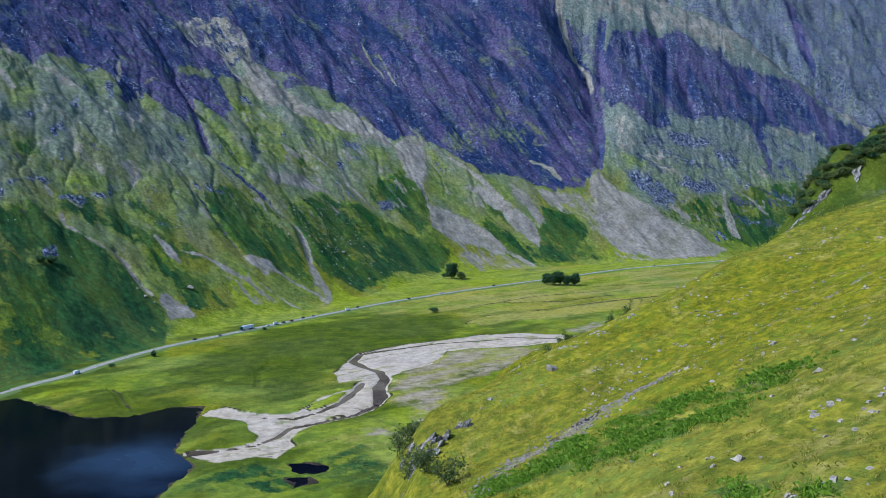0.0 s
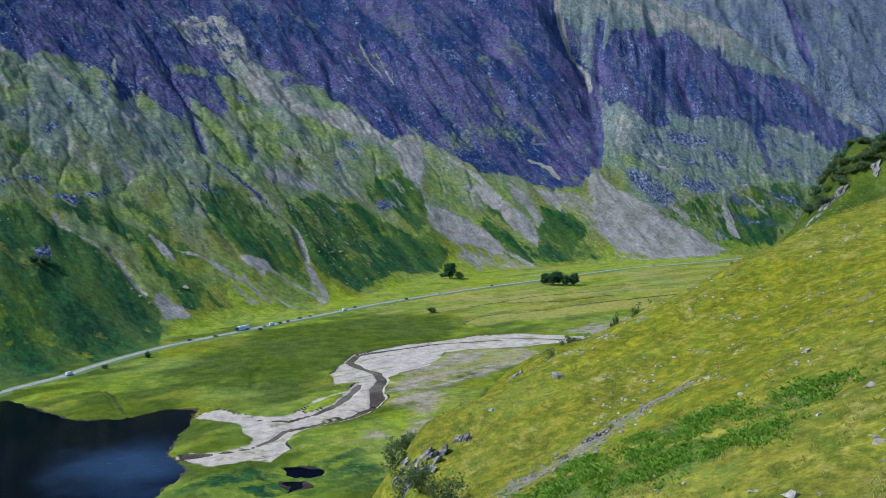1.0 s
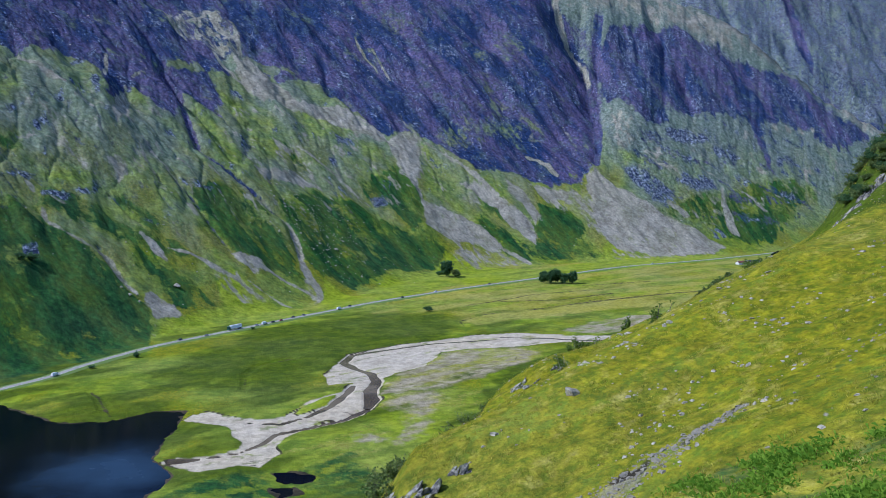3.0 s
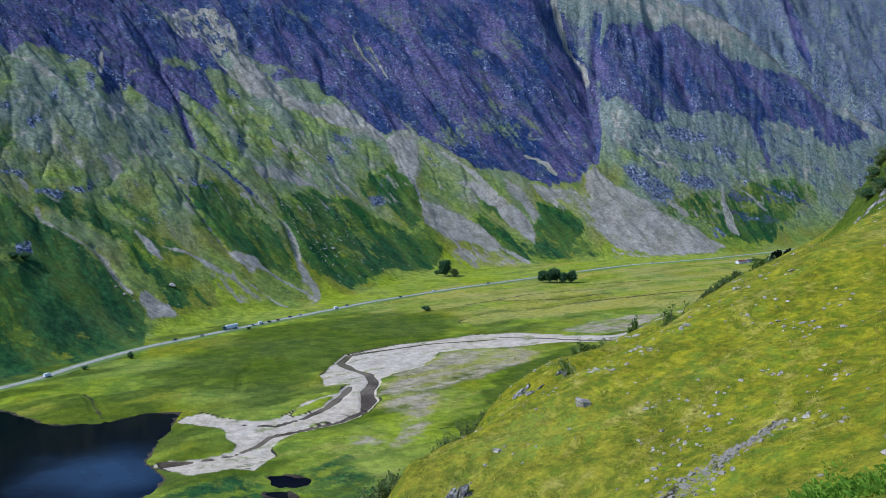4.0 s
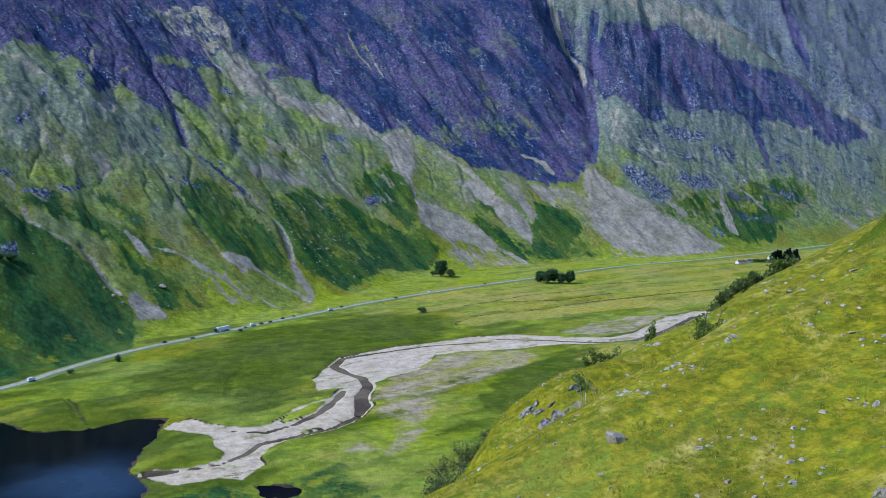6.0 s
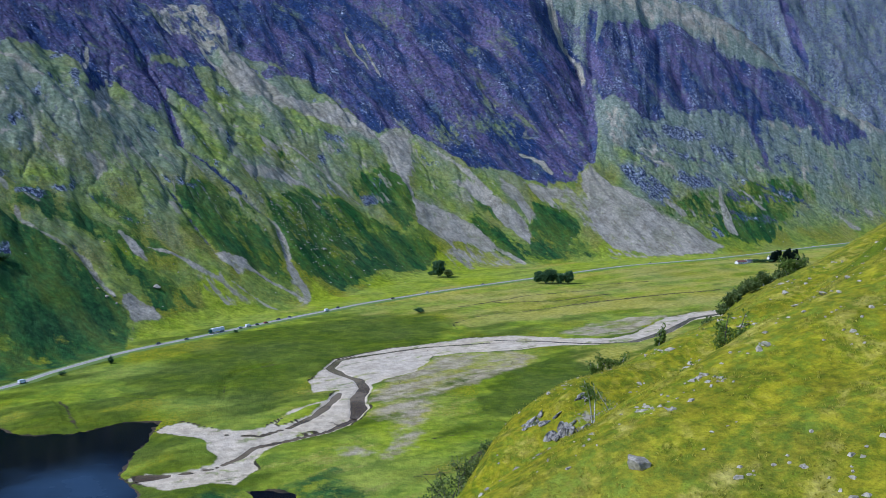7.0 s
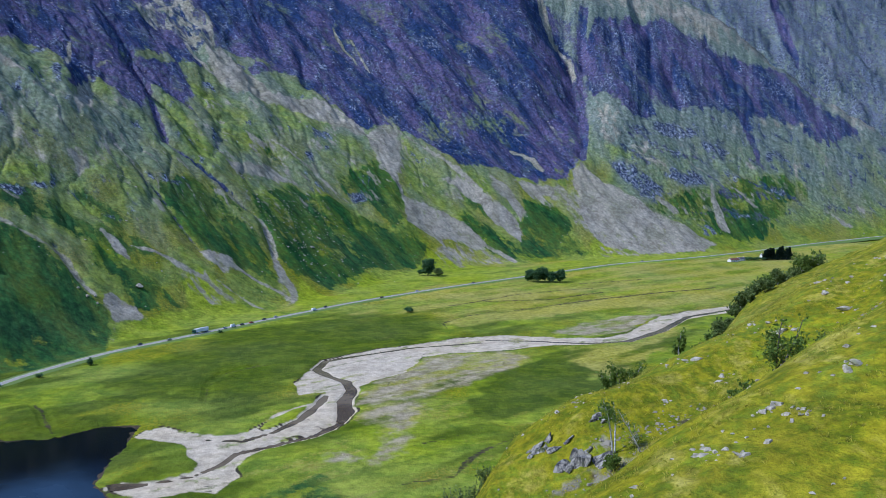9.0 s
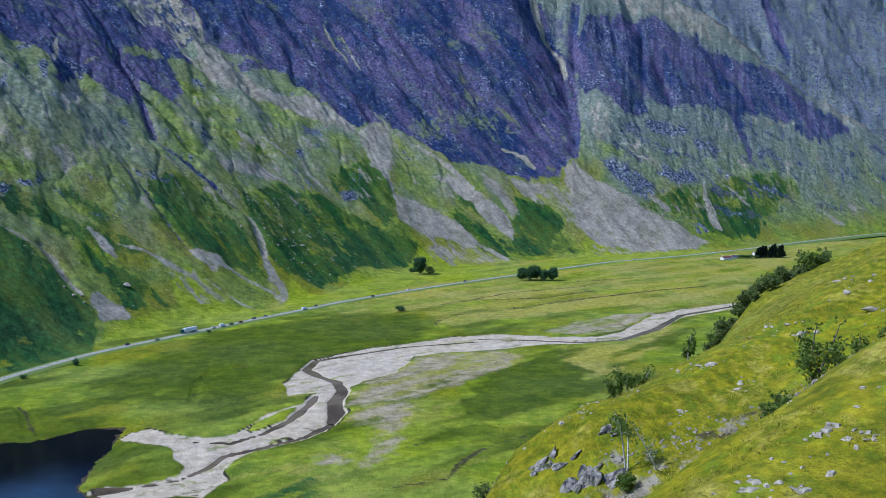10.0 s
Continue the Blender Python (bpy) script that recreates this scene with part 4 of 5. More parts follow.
    c["dry"] = face * np.clip(np.maximum(np.maximum(0.55 * cap, 0.42 * step(0.0, 0.4, cloud(p / 30 + 8, q / 60, 4) - 0.5 * wide)), np.maximum(0.36 * meadow * step(610, 700, y), 0.5 * faint * step(215, 150, v))), 0, 0.7) * (1 - 0.6 * dark)
    return c


def floor_cover(x, y, u, v, near):
    """The same for the valley floor."""
    flat = step(0.3, -0.3, near) * step(10, -4, v)
    c = {}
    g = gravel(x, y)
    bed = step(-0.8, 0.8, g)
    rag = 3.5 * cloud(x / 12, y / 12, 4)
    p, q = 0.75 * x + 0.66 * y, 0.75 * y - 0.66 * x
    sweep = cloud(p / 40, q / 8 + 3, 4, 0.6)
    inner = inside(FLAT, x, y)
    bare = step(-4, 6, inner + 1.8 * rag) * (0.42 + 0.30 * step(-0.25, 0.25, sweep + 0.4 * cloud(x / 16, y / 16, 3)))
    bare = np.maximum(bare, (0.45 + 0.35 * step(-0.2, 0.3, sweep)) * step(-1, 3, inside(BAR, x, y) + rag))
    for ring in (SAND, SAND2):
        bare = np.maximum(bare, (0.35 + 0.3 * step(-0.2, 0.3, sweep)) * step(-3, 3, inside(ring, x, y) + 1.2 * rag))
    thin = step(0.15, 0.35, cloud(p / 22 + 5, q / 5, 3))
    c["gravel"] = flat * np.clip(bed * (0.92 - 0.42 * thin), 0, 1)
    c["silt"] = flat * np.clip(bare * (1 - bed), 0, 1)
    lake = np.maximum(np.maximum(inside(LAKE, x, y), inside(POND1, x, y)), inside(POND2, x, y))
    wet = np.maximum(step(-1.2, 0.9, lake + 0.5 * rag), 0.9 * step(-0.5, 0.8, channel(x, y)))
    wet = np.maximum(wet, 0.52 * bed * step(0.28, 0.42, cloud(p / 26 + 2, q / 3.5, 3)) * step(-0.1, 0.3, cloud(x / 40, y / 40, 2)))
    edge = step(1.4, 0, np.abs(g + 0.3)) * step(0.0, 0.25, cloud(x / 30, y / 30 + 3, 2))
    wet = np.maximum(wet, 0.7 * edge)
    for line, w in DITCHES:
        wet = np.maximum(wet, 0.56 * step(-0.9, 0.6, stroke(line, [w] * len(line), x, y) + 0.25 * rag))
    rill = step(1.0, 0.2, np.abs(inside(FLAT, x + rag, y) - 7)) * step(-0.1, 0.2, blot_of(x, y))
    wet = np.maximum(wet, 0.55 * rill)
    for line, w in ((STREAM1, 1.0), (CREEK, 0.9), (CREEK2, 0.5), (DIP, 0.6)):
        wet = np.maximum(wet, 0.55 * step(-1, 0.8, stroke(line, [w] * len(line), x, y) + 0.3 * rag))
    c["wet"] = flat * np.clip(wet, 0, 1)
    yellow = np.maximum(step(-6, 8, inside(YELLOW, x, y) + 2 * rag), step(-6, 8, inside(DRY, x, y) + 2 * rag))
    far = step(560, 640, y + 3 * rag)
    c["dry"] = flat * np.clip(0.5 * yellow + 0.3 * step(0.1, 0.5, cloud(x / 30, y / 60 + 4, 4)) + far * (0.36 + 0.32 * step(-0.2, 0.3, cloud(p / 110, q / 16, 3)))
                               + 0.55 * step(-4, 5, inner) + 0.55 * step(-5, 5, inside(TAN, x, y) + rag) + 0.4 * step(-3, 5, inside(STRAW, x, y) + rag) + 0.45 * step(430, 400, y) * step(-70, -50, x) * step(-0.15, 0.25, sweep), 0, 0.85)
    sward = step(-14, 10, inside(SWARD, x, y) + 2.5 * rag) * (1 - 0.8 * step(-2, 3, inside(LAWN, x, y) + 0.6 * rag))
    peat = step(-8, 6, inside(PEAT, x, y) + 2 * rag)
    c["heath_shade"] = flat * 0.12 * peat
    c["lawn"] = flat * np.clip(0.8 * step(-2, 3, inside(LAWN, x, y) + 0.6 * rag) + 0.7 * most(MEADOW[:2], x, y, 4, rag) + 0.78 * step(-0.3, 0.15, cloud(p / 40 + 3, q / 14 + 6, 3)) * step(430, 390, y + rag) * step(-75, -45, x) * (1 - 0.7 * step(-4, 6, inside(MARSH, x, y) + 2 * rag)), 0, 1)
    c["fern"] = flat * np.clip(0.75 * step(-3, 3, inside(FERNS[0], x, y) + rag) + 0.22 * step(-4, 6, inside(BRACKEN, x, y) + 1.8 * rag) + 0.62 * step(-4, 6, inside(MARSH, x, y) + 2 * rag) * (0.55 + 0.45 * step(-0.4, 0.1, sweep)), 0, 0.85)
    c["turf"] = flat * np.clip(0.20 * (1 - far) + (0.58 + 0.2 * step(-0.2, 0.3, sweep)) * sward + 0.75 * step(-3, 4, inside(BRACKEN, x, y) + 1.4 * rag) + 0.60 * step(-0.1, 0.4, cloud(p / 60 + 6, q / 18, 4)) * (1 - 0.35 * far), 0, 0.9)
    c["olive"] = flat * (0.15 + 0.5 * step(-0.1, 0.4, cloud(x / 50 + 1, y / 80, 4)))
    return c


def blot_of(x, y):
    return cloud(x / 25 + 8, y / 25, 2)


def near_cover(x, y, u, v, near):
    """The same for the hillside close by."""
    by = step(-0.3, 0.3, near)
    c = {"close": by}
    s = y - 0.7 * x
    tuft = cloud(x / 2.6, s / 3.4, 4, 0.65)
    c["olive"] = by * (0.6 + 0.4 * step(-0.5, 0.2, cloud(x / 12, s / 8, 3) + 0.5 * tuft))
    c["dry"] = by * 0.46 * step(-0.2, 0.55, 0.5 * cloud(x / 7 + 5, s / 9, 3) + 0.9 * tuft)
    brake = np.zeros_like(x)
    for line, w in BRACKEN_BANDS:
        brake = np.maximum(brake, step(-1.2, 1.0, stroke(line, w, x, y) + 1.9 * cloud(x / 3, y / 2, 3)))
    brake = np.maximum(brake, 0.7 * step(0.25, 0.45, cloud(x / 6 + 9, y / 4 + 2, 3)) * step(60, 40, y + 20 * cloud(x / 12, y / 12, 2)))
    knoll = np.exp(-(((x - 56) / 15) ** 2 + ((y - 121) / 10) ** 2) ** 1.5)
    steep = step(0.5, 3.5, np.interp(y, *zip(*EDGE)) - x + 2 * tuft)
    specks = step(0.30, 0.55, cloud(x / 2.6 + 3, s / 1.5, 3, 0.6) + 0.5 * cloud(x / 15, s / 8 + 4, 2))
    gully = step(-1.2, 0.6, np.maximum(stroke(*GULLY, x, y), stroke(*GULLY_BED, x, y)) + 1.2 * tuft)
    c["fern"] = by * np.clip(np.maximum(np.maximum(0.50 * brake, step(0.05, 0.25, knoll + 0.15 * tuft) * (0.42 + 0.3 * step(-0.1, 0.25, cloud(x / 5 + 2, s / 4, 3)))), np.maximum(0.4 * steep + 0.25 * steep * step(140, 170, y), 0.32 * specks)), 0, 1)
    stones = step(-0.25, 0.25, stroke(*STONY, x, y) + 0.5 * tuft)
    path = step(-0.15, 0.15, stroke(*TRACK, x, y) + 0.3 * tuft) * step(-0.1, 0.2, cloud(x / 3, y / 3 + 5, 2))
    spill = 0.8 * step(0.42, 0.62, cloud(x / 3.2 + 8, s / 1.2, 3)) * step(0.1, 0.4, cloud(x / 22, y / 22 + 3, 2))
    c["scree"] = by * np.clip(np.maximum(np.maximum(0.42 * stones, 0.6 * path), np.maximum(0.60 * gully * step(-0.1, 0.3, tuft), spill)), 0, 1)
    c["wet"] = by * np.maximum(0.6 * step(-0.5, 0.1, stroke(*STONY, x, y) + 0.6 * tuft) * step(-0.1, 0.3, cloud(x / 1.5, y / 1.5, 2)), 0.62 * gully * step(0.0, 0.3, cloud(x / 2, y / 2, 2)))
    c["turf"] = by * 0.8 * step(0.05, 0.25, knoll + 0.1 * tuft)
    crumble = np.maximum(0.56 * step(0.1, 0.4, knoll) * step(0.05, 0.3, cloud(x / 3 + 4, y / 2, 3)), 0.62 * steep * step(0.1, 0.45, cloud(x / 4, y / 6 + 2, 3)) * step(150, 130, y) * step(-6, -3, x - np.interp(y, *zip(*EDGE))))
    c["scree"] = np.maximum(c["scree"], by * crumble)
    return c


X, Y, NR, NA = sheet()
Z, U, V, OVER = land(X, Y)
i, j = np.meshgrid(np.arange(NR - 1), np.arange(NA), indexing="ij")
k = (j + 1) % NA
quads = np.stack([i * NA + j, i * NA + k, (i + 1) * NA + k, (i + 1) * NA + j], -1).reshape(-1, 4)[:, ::-1]
me = bpy.data.meshes.new("ground")
me.vertices.add(len(X))
me.vertices.foreach_set("co", (K * np.stack([X, Y, Z], 1)).astype(np.float32).ravel())
me.loops.add(quads.size)
me.loops.foreach_set("vertex_index", quads.astype(np.int32).ravel())
me.polygons.add(len(quads))
me.polygons.foreach_set("loop_start", np.arange(0, quads.size, 4, dtype=np.int32))
me.update()
me.polygons.foreach_set("use_smooth", np.ones(len(quads), bool))
KINDS = ("pale", "olive", "dry", "fern", "heath_shade", "scree", "rock", "gravel", "wet", "crag", "turf", "silt", "close", "lawn")
amount = {key: np.zeros(len(X), np.float32) for key in KINDS}
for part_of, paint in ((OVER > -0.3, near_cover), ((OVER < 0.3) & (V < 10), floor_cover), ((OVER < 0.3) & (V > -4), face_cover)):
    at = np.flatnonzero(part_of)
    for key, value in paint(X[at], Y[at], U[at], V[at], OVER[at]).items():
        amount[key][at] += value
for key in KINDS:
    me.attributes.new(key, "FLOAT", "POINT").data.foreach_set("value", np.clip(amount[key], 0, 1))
P, Q = flow(X, Y)
me.attributes.new("flow", "FLOAT_VECTOR", "POINT").data.foreach_set("vector", (K * np.stack([P, 0.62 * Q, 0.62 * Z], 1)).astype(np.float32).ravel())
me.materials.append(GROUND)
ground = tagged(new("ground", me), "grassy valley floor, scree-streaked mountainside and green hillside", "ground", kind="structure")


def height(x, y):
    return float(land(np.array([float(x)]), np.array([float(y)]))[0][0])


def flat_sheet(name, ring, z, mat):
    bm = bmesh.new()
    bm.faces.new([bm.verts.new((K * x, K * y, K * z)) for x, y in ring])
    bmesh.ops.triangulate(bm, faces=bm.faces[:])
    mesh = bpy.data.meshes.new(name)
    bm.to_mesh(mesh)
    bm.free()
    mesh.materials.append(mat)
    return new(name, mesh)


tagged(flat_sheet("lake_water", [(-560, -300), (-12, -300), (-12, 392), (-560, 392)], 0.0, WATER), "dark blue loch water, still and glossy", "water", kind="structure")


def smooth_line(line, spacing):
    """Points at even steps on a smooth curve through the line."""
    p = [Vector(a) for a in line]
    p = [2 * p[0] - p[1]] + p + [2 * p[-1] - p[-2]]
    out = []
    for q in range(1, len(p) - 2):
        n = max(1, int((p[q + 1] - p[q]).length / spacing))
        for e in range(n):
            f = e / n
            out.append(0.5 * (2 * p[q] + (p[q + 1] - p[q - 1]) * f + (2 * p[q - 1] - 5 * p[q] + 4 * p[q + 1] - p[q + 2]) * f * f
                              + (3 * p[q] - p[q - 1] - 3 * p[q + 1] + p[q + 2]) * f ** 3))
    out.append(p[-2])
    return out


def ribbon(name, line, widths, level, mat, spacing=4.0):
    """A strip along a line; level gives the height at each place."""
    pts = smooth_line(line, spacing)
    wide = np.interp(np.linspace(0, 1, len(pts)), np.linspace(0, 1, len(widths)), widths)
    bm = bmesh.new()
    rows = []
    for q, p in enumerate(pts):
        d = (pts[min(q + 1, len(pts) - 1)] - pts[max(q - 1, 0)]).normalized()
        side = Vector((-d.y, d.x)) * wide[q]
        a, b = p + side, p - side
        rows.append((bm.verts.new((K * a.x, K * a.y, K * level(p))), bm.verts.new((K * b.x, K * b.y, K * level(p)))))
    for a, b in zip(rows, rows[1:]):
        bm.faces.new((a[0], a[1], b[1], b[0]))
    bmesh.ops.recalc_face_normals(bm, faces=bm.faces[:])
    mesh = bpy.data.meshes.new(name)
    bm.to_mesh(mesh)
    bm.free()
    if mesh.polygons[0].normal.z < 0:
        mesh.flip_normals()
    mesh.materials.append(mat)
    return new(name, mesh)


for line, w in CHANNELS:
    tagged(ribbon("river_water", line, [q + 1.6 for q in w], lambda p: bank(p.x, p.y) - 0.82, STREAM), "shallow brown river channel between gravel banks", "river", kind="structure")

# ---- helpers for things ----
def thing(name, at, label, category, group="", turn=0.0):
    ob = new(name)
    ob.empty_display_size = 0.5
    ob.matrix_world = pose(K * at[0], K * at[1], K * at[2], 0, 0, turn)
    return tagged(ob, label, category, group)


def mesh_of(name, verts, faces, mat, smooth=False):
    m = bpy.data.meshes.new(name)
    m.from_pydata([tuple(map(float, q)) for q in verts], [], [tuple(map(int, q)) for q in faces])
    m.materials.append(mat)
    if smooth:
        m.polygons.foreach_set("use_smooth", np.ones(len(m.polygons), bool))
    m.update()
    return m


def part(name, bm, mat, parent, label="", smooth=False):
    """One mesh under a thing or under a part; bm is a bmesh or a mesh."""
    if isinstance(bm, bmesh.types.BMesh):
        m = bpy.data.meshes.new(name)
        bm.to_mesh(m)
        bm.free()
        m.materials.append(mat)
    else:
        m = bm
    if smooth:
        m.polygons.foreach_set("use_smooth", np.ones(len(m.polygons), bool))
    ob = new(name, m)
    ob.parent = parent
    return tagged(ob, label) if label else ob


def heights(xy):
    a = np.array(xy, float)
    return land(a[:, 0].copy(), a[:, 1].copy())[0]


# ---- road ----
def build_road():
    pts = smooth_line(ROAD_LINE, 6.0)
    lev = heights([(p.x, p.y) for p in pts])
    around = [heights([(p.x + dx, p.y + dy) for p in pts]) for dx, dy in ((5, -3), (-5, 3), (-7, 4.5))]
    lev = np.maximum(np.maximum(lev, around[0]), np.minimum(np.maximum(around[1], around[2]), lev + 1.2)) + 0.25
    n = 9
    lev = np.convolve(np.pad(lev, n, mode="edge"), np.ones(2 * n + 1) / (2 * n + 1), mode="valid") + 0.15
    
    def strip(name, mat, across):
        verts, faces = [], []
        k = len(across)
        for q, p in enumerate(pts):
            d = (pts[min(q + 1, len(pts) - 1)] - pts[max(q - 1, 0)]).normalized()
            for off, drop in across:
                verts.append((K * p.x - d.y * off, K * p.y + d.x * off, K * lev[q] + drop))
        for q in range(len(pts) - 1):
            for e in range(k - 1):
                faces.append((q * k + e, (q + 1) * k + e, (q + 1) * k + e + 1, q * k + e + 1))
        m = mesh_of(name, verts, faces, mat)
        if m.polygons[0].normal.z < 0:
            m.flip_normals()
        return new(name, m)
    road = tagged(strip("road", ASPHALT, [(-2.7, 0.0), (0, 0.05), (2.7, 0.0)]), "pale grey two-lane asphalt road across the valley", "road", kind="structure")
    tagged(strip("verge", VERGE, [(-13, -3.2), (-7, -0.5), (-2.7, -0.02)]), "grassy bank on the valley side of the road", "verge", kind="structure")
    tagged(strip("verge", VERGE, [(2.7, -0.02), (7.0, -0.4), (11, -2.5)]), "grassy bank on the mountain side of the road", "verge", kind="structure")
    for off in (-2.5, 2.5):
        tagged(strip("trim", LINE_PAINT, [(off - 0.12, 0.012), (off + 0.12, 0.012)]), "white painted line along the road edge", "road marking", kind="structure")
    return pts, lev


VERGE = plain_material("verge grass", (0.125, 0.185, 0.022), 0.9)
ROAD_POINTS, ROAD_LEVEL = build_road()


def box(bm, x0, x1, y0, y1, z0, z1, taper=0.0, bevel=0.0):
    made = bmesh.ops.create_cube(bm, size=1.0)["verts"]
    for q in made:
        up = q.co.z > 0
        q.co = Vector(((x0 + x1) / 2 + q.co.x * (x1 - x0) * (1 - taper * up), (y0 + y1) / 2 + q.co.y * (y1 - y0) * (1 - 0.6 * taper * up), z1 if up else z0))
    if bevel:
        edges = list({e for q in made for e in q.link_edges})
        bmesh.ops.bevel(bm, geom=edges, offset=bevel, segments=2, affect="EDGES")
    return bm


def boxed_part(name, dims, mat, parent, label="", taper=0.0, bevel=0.0):
    return part(name, box(bmesh.new(), *dims, taper, bevel), mat, parent, label)


def wheels(parent, places, radius, width):
    for x, y in places:
        bm = bmesh.new()
        bmesh.ops.create_cone(bm, cap_ends=True, segments=14, radius1=radius, radius2=radius, depth=width, matrix=pose(x, y, radius, 90))
        tyre = part("wheel", bm, RUBBER, parent)
        bm = bmesh.new()
        bmesh.ops.create_cone(bm, cap_ends=True, segments=10, radius1=radius * 0.55, radius2=radius * 0.55, depth=width + 0.02, matrix=pose(x, y, radius, 90))
        part("rim", bm, SILVER_PAINT, tyre)


def car(at, turn, paint, colour):
    ob = thing("car", at, f"{colour} car standing on the valley road", "car", "vehicles on the road", turn)
    boxed_part("body", (-2.15, 2.15, -0.88, 0.88, 0.32, 0.92), paint, ob, "", 0.04, 0.12)
    boxed_part("cabin", (-1.45, 0.95, -0.78, 0.78, 0.9, 1.47), GLASS_DARK, ob, "dark glazed cabin", 0.26, 0.05)
    boxed_part("roof", (-0.98, 0.5, -0.60, 0.60, 1.46, 1.52), paint, ob, "", 0.05, 0.02)
    for x in (-2.16, 2.16):
        for y in (-0.62, 0.62):
            boxed_part("headlight" if x > 0 else "tail_light", (x - 0.03, x + 0.03, y - 0.17, y + 0.17, 0.6, 0.76), SILVER_PAINT if x > 0 else RED_PAINT, ob)
    wheels(ob, [(-1.35, -0.8), (-1.35, 0.8), (1.35, -0.8), (1.35, 0.8)], 0.33, 0.22)
    return ob


def van(at, turn):
    ob = thing("van", at, "white high-roofed van standing on the valley road", "van", "vehicles on the road", turn)
    boxed_part("body", (-2.7, 1.5, -1.0, 1.0, 0.4, 2.45), WHITE_PAINT, ob, "", 0.03, 0.1)
    boxed_part("cab", (1.5, 2.75, -0.98, 0.98, 0.4, 1.55), WHITE_PAINT, ob, "", 0.12, 0.1)
    boxed_part("windscreen", (1.35, 2.0, -0.9, 0.9, 1.5, 2.2), GLASS_DARK, ob, "dark windscreen", 0.3, 0.04)
    wheels(ob, [(-1.7, -0.9), (-1.7, 0.9), (1.75, -0.9), (1.75, 0.9)], 0.36, 0.24)
    return ob


def lorry(at, turn):
    ob = thing("lorry", at, "articulated lorry with white box trailer and green cab", "lorry", "", turn)
    boxed_part("trailer", (-8.6, 4.6, -1.27, 1.27, 1.15, 4.0), WHITE_PAINT, ob, "white box trailer", 0, 0.06)
    boxed_part("chassis", (-8.4, 6.6, -0.6, 0.6, 0.75, 1.14), RUBBER, ob)
    boxed_part("cab", (5.0, 7.3, -1.22, 1.22, 0.7, 3.5), GREEN_PAINT, ob, "dark green cab", 0.06, 0.12)
    boxed_part("windscreen", (7.15, 7.34, -1.05, 1.05, 1.9, 2.9), GLASS_DARK, ob, "dark windscreen", 0.1, 0.02)
    wheels(ob, [(x, y) for x in (-7.2, -5.9, -4.6, 3.6, 6.2) for y in (-1.05, 1.05)], 0.5, 0.3)
    return ob


def on_road(x, y, lane):
    """Place and heading on the road nearest to (x, y); lane is the offset to the left of the way east."""
    q = min(range(1, len(ROAD_POINTS) - 1), key=lambda e: (ROAD_POINTS[e].x - x) ** 2 + (ROAD_POINTS[e].y - y) ** 2)
    d = (ROAD_POINTS[q + 1] - ROAD_POINTS[q - 1]).normalized()
    t = (Vector((x, y)) - ROAD_POINTS[q]).dot(d)
    p = ROAD_POINTS[q] + d * t
    turn = math.degrees(math.atan2(d.y, d.x)) + (180 if lane > 0 else 0)
    return (p.x - d.y * lane / K, p.y + d.x * lane / K, float(ROAD_LEVEL[q]) + 0.04), turn


lorry(*on_road(-121, 549, 1.7))
for x, y in ((-175, 431), (-107, 567), (-68, 623)):
    van(*on_road(x, y, -1.7))
TRAFFIC = [(-111, 562, "white"), (-140, 514, "dark"), (-131, 528, "silver"), (-91, 589, "dark"),
           (-103, 573, "dark"), (-3, 705, "white"), (-28, 676, "dark"), (42, 748, "dark"), (-99, 579, "red"), (-60, 634, "dark"),
           (120, 822, "silver"), (210, 893, "silver"), (430, 1052, "white"), (-86, 597, "silver")]
for q, (x, y, c) in enumerate(TRAFFIC):
    car(*on_road(x, y, 1.7 if q % 2 else -1.7), {"white": WHITE_PAINT, "dark": DARK_PAINT, "silver": SILVER_PAINT, "red": RED_PAINT}[c], c)


# ---- trees ----
def tube(verts, faces, points, radii, sides=6):
    """A tapered bent tube added to verts and faces."""
    start = len(verts)
    for q, (p, r) in enumerate(zip(points, radii)):
        d = (points[min(q + 1, len(points) - 1)] - points[max(q - 1, 0)]).normalized()
        a = d.orthogonal().normalized()
        b = d.cross(a)
        for e in range(sides):
            w = 2 * math.pi * e / sides
            verts.append(p + (a * math.cos(w) + b * math.sin(w)) * r)
    for q in range(len(points) - 1):
        for e in range(sides):
            f = (e + 1) % sides
            faces.append((start + q * sides + e, start + q * sides + f, start + (q + 1) * sides + f, start + (q + 1) * sides + e))


def limb(rng, base, way, length, bend=0.25, steps=4):
    pts = [base.copy()]
    d = way.normalized()
    for _ in range(steps):
        d = (d + Vector((rng.gauss(0, bend), rng.gauss(0, bend), rng.gauss(0.06, bend * 0.6)))).normalized()
        pts.append(pts[-1] + d * (length / steps))
    return pts


def leaves(rng, centres, count, size, spread):
    """Many small bent leaf sprays round the given points."""
    g = np.random.RandomState(rng.randrange(1 << 30))
    c = np.array([tuple(q) for q in centres])
    at = c[g.randint(len(c), size=count)] + g.normal(0, 1, (count, 3)) * np.array(spread)
    a = g.normal(0, 1, (count, 3))
    a /= np.linalg.norm(a, axis=1)[:, None]
    b = np.cross(a, g.normal(0, 1, (count, 3)))
    b /= np.linalg.norm(b, axis=1)[:, None]
    s = size * g.uniform(0.6, 1.4, (count, 1))
    verts = np.stack([at - a * s, at + b * s * 0.55 + np.array([0, 0, 0.1]) * s, at + a * s, at - b * s * 0.55 - np.array([0, 0, 0.15]) * s], 1).reshape(-1, 3)
    k = np.arange(count) * 4
    faces = np.concatenate([np.stack([k, k + 1, k + 2], 1), np.stack([k, k + 2, k + 3], 1)])
    return verts, faces


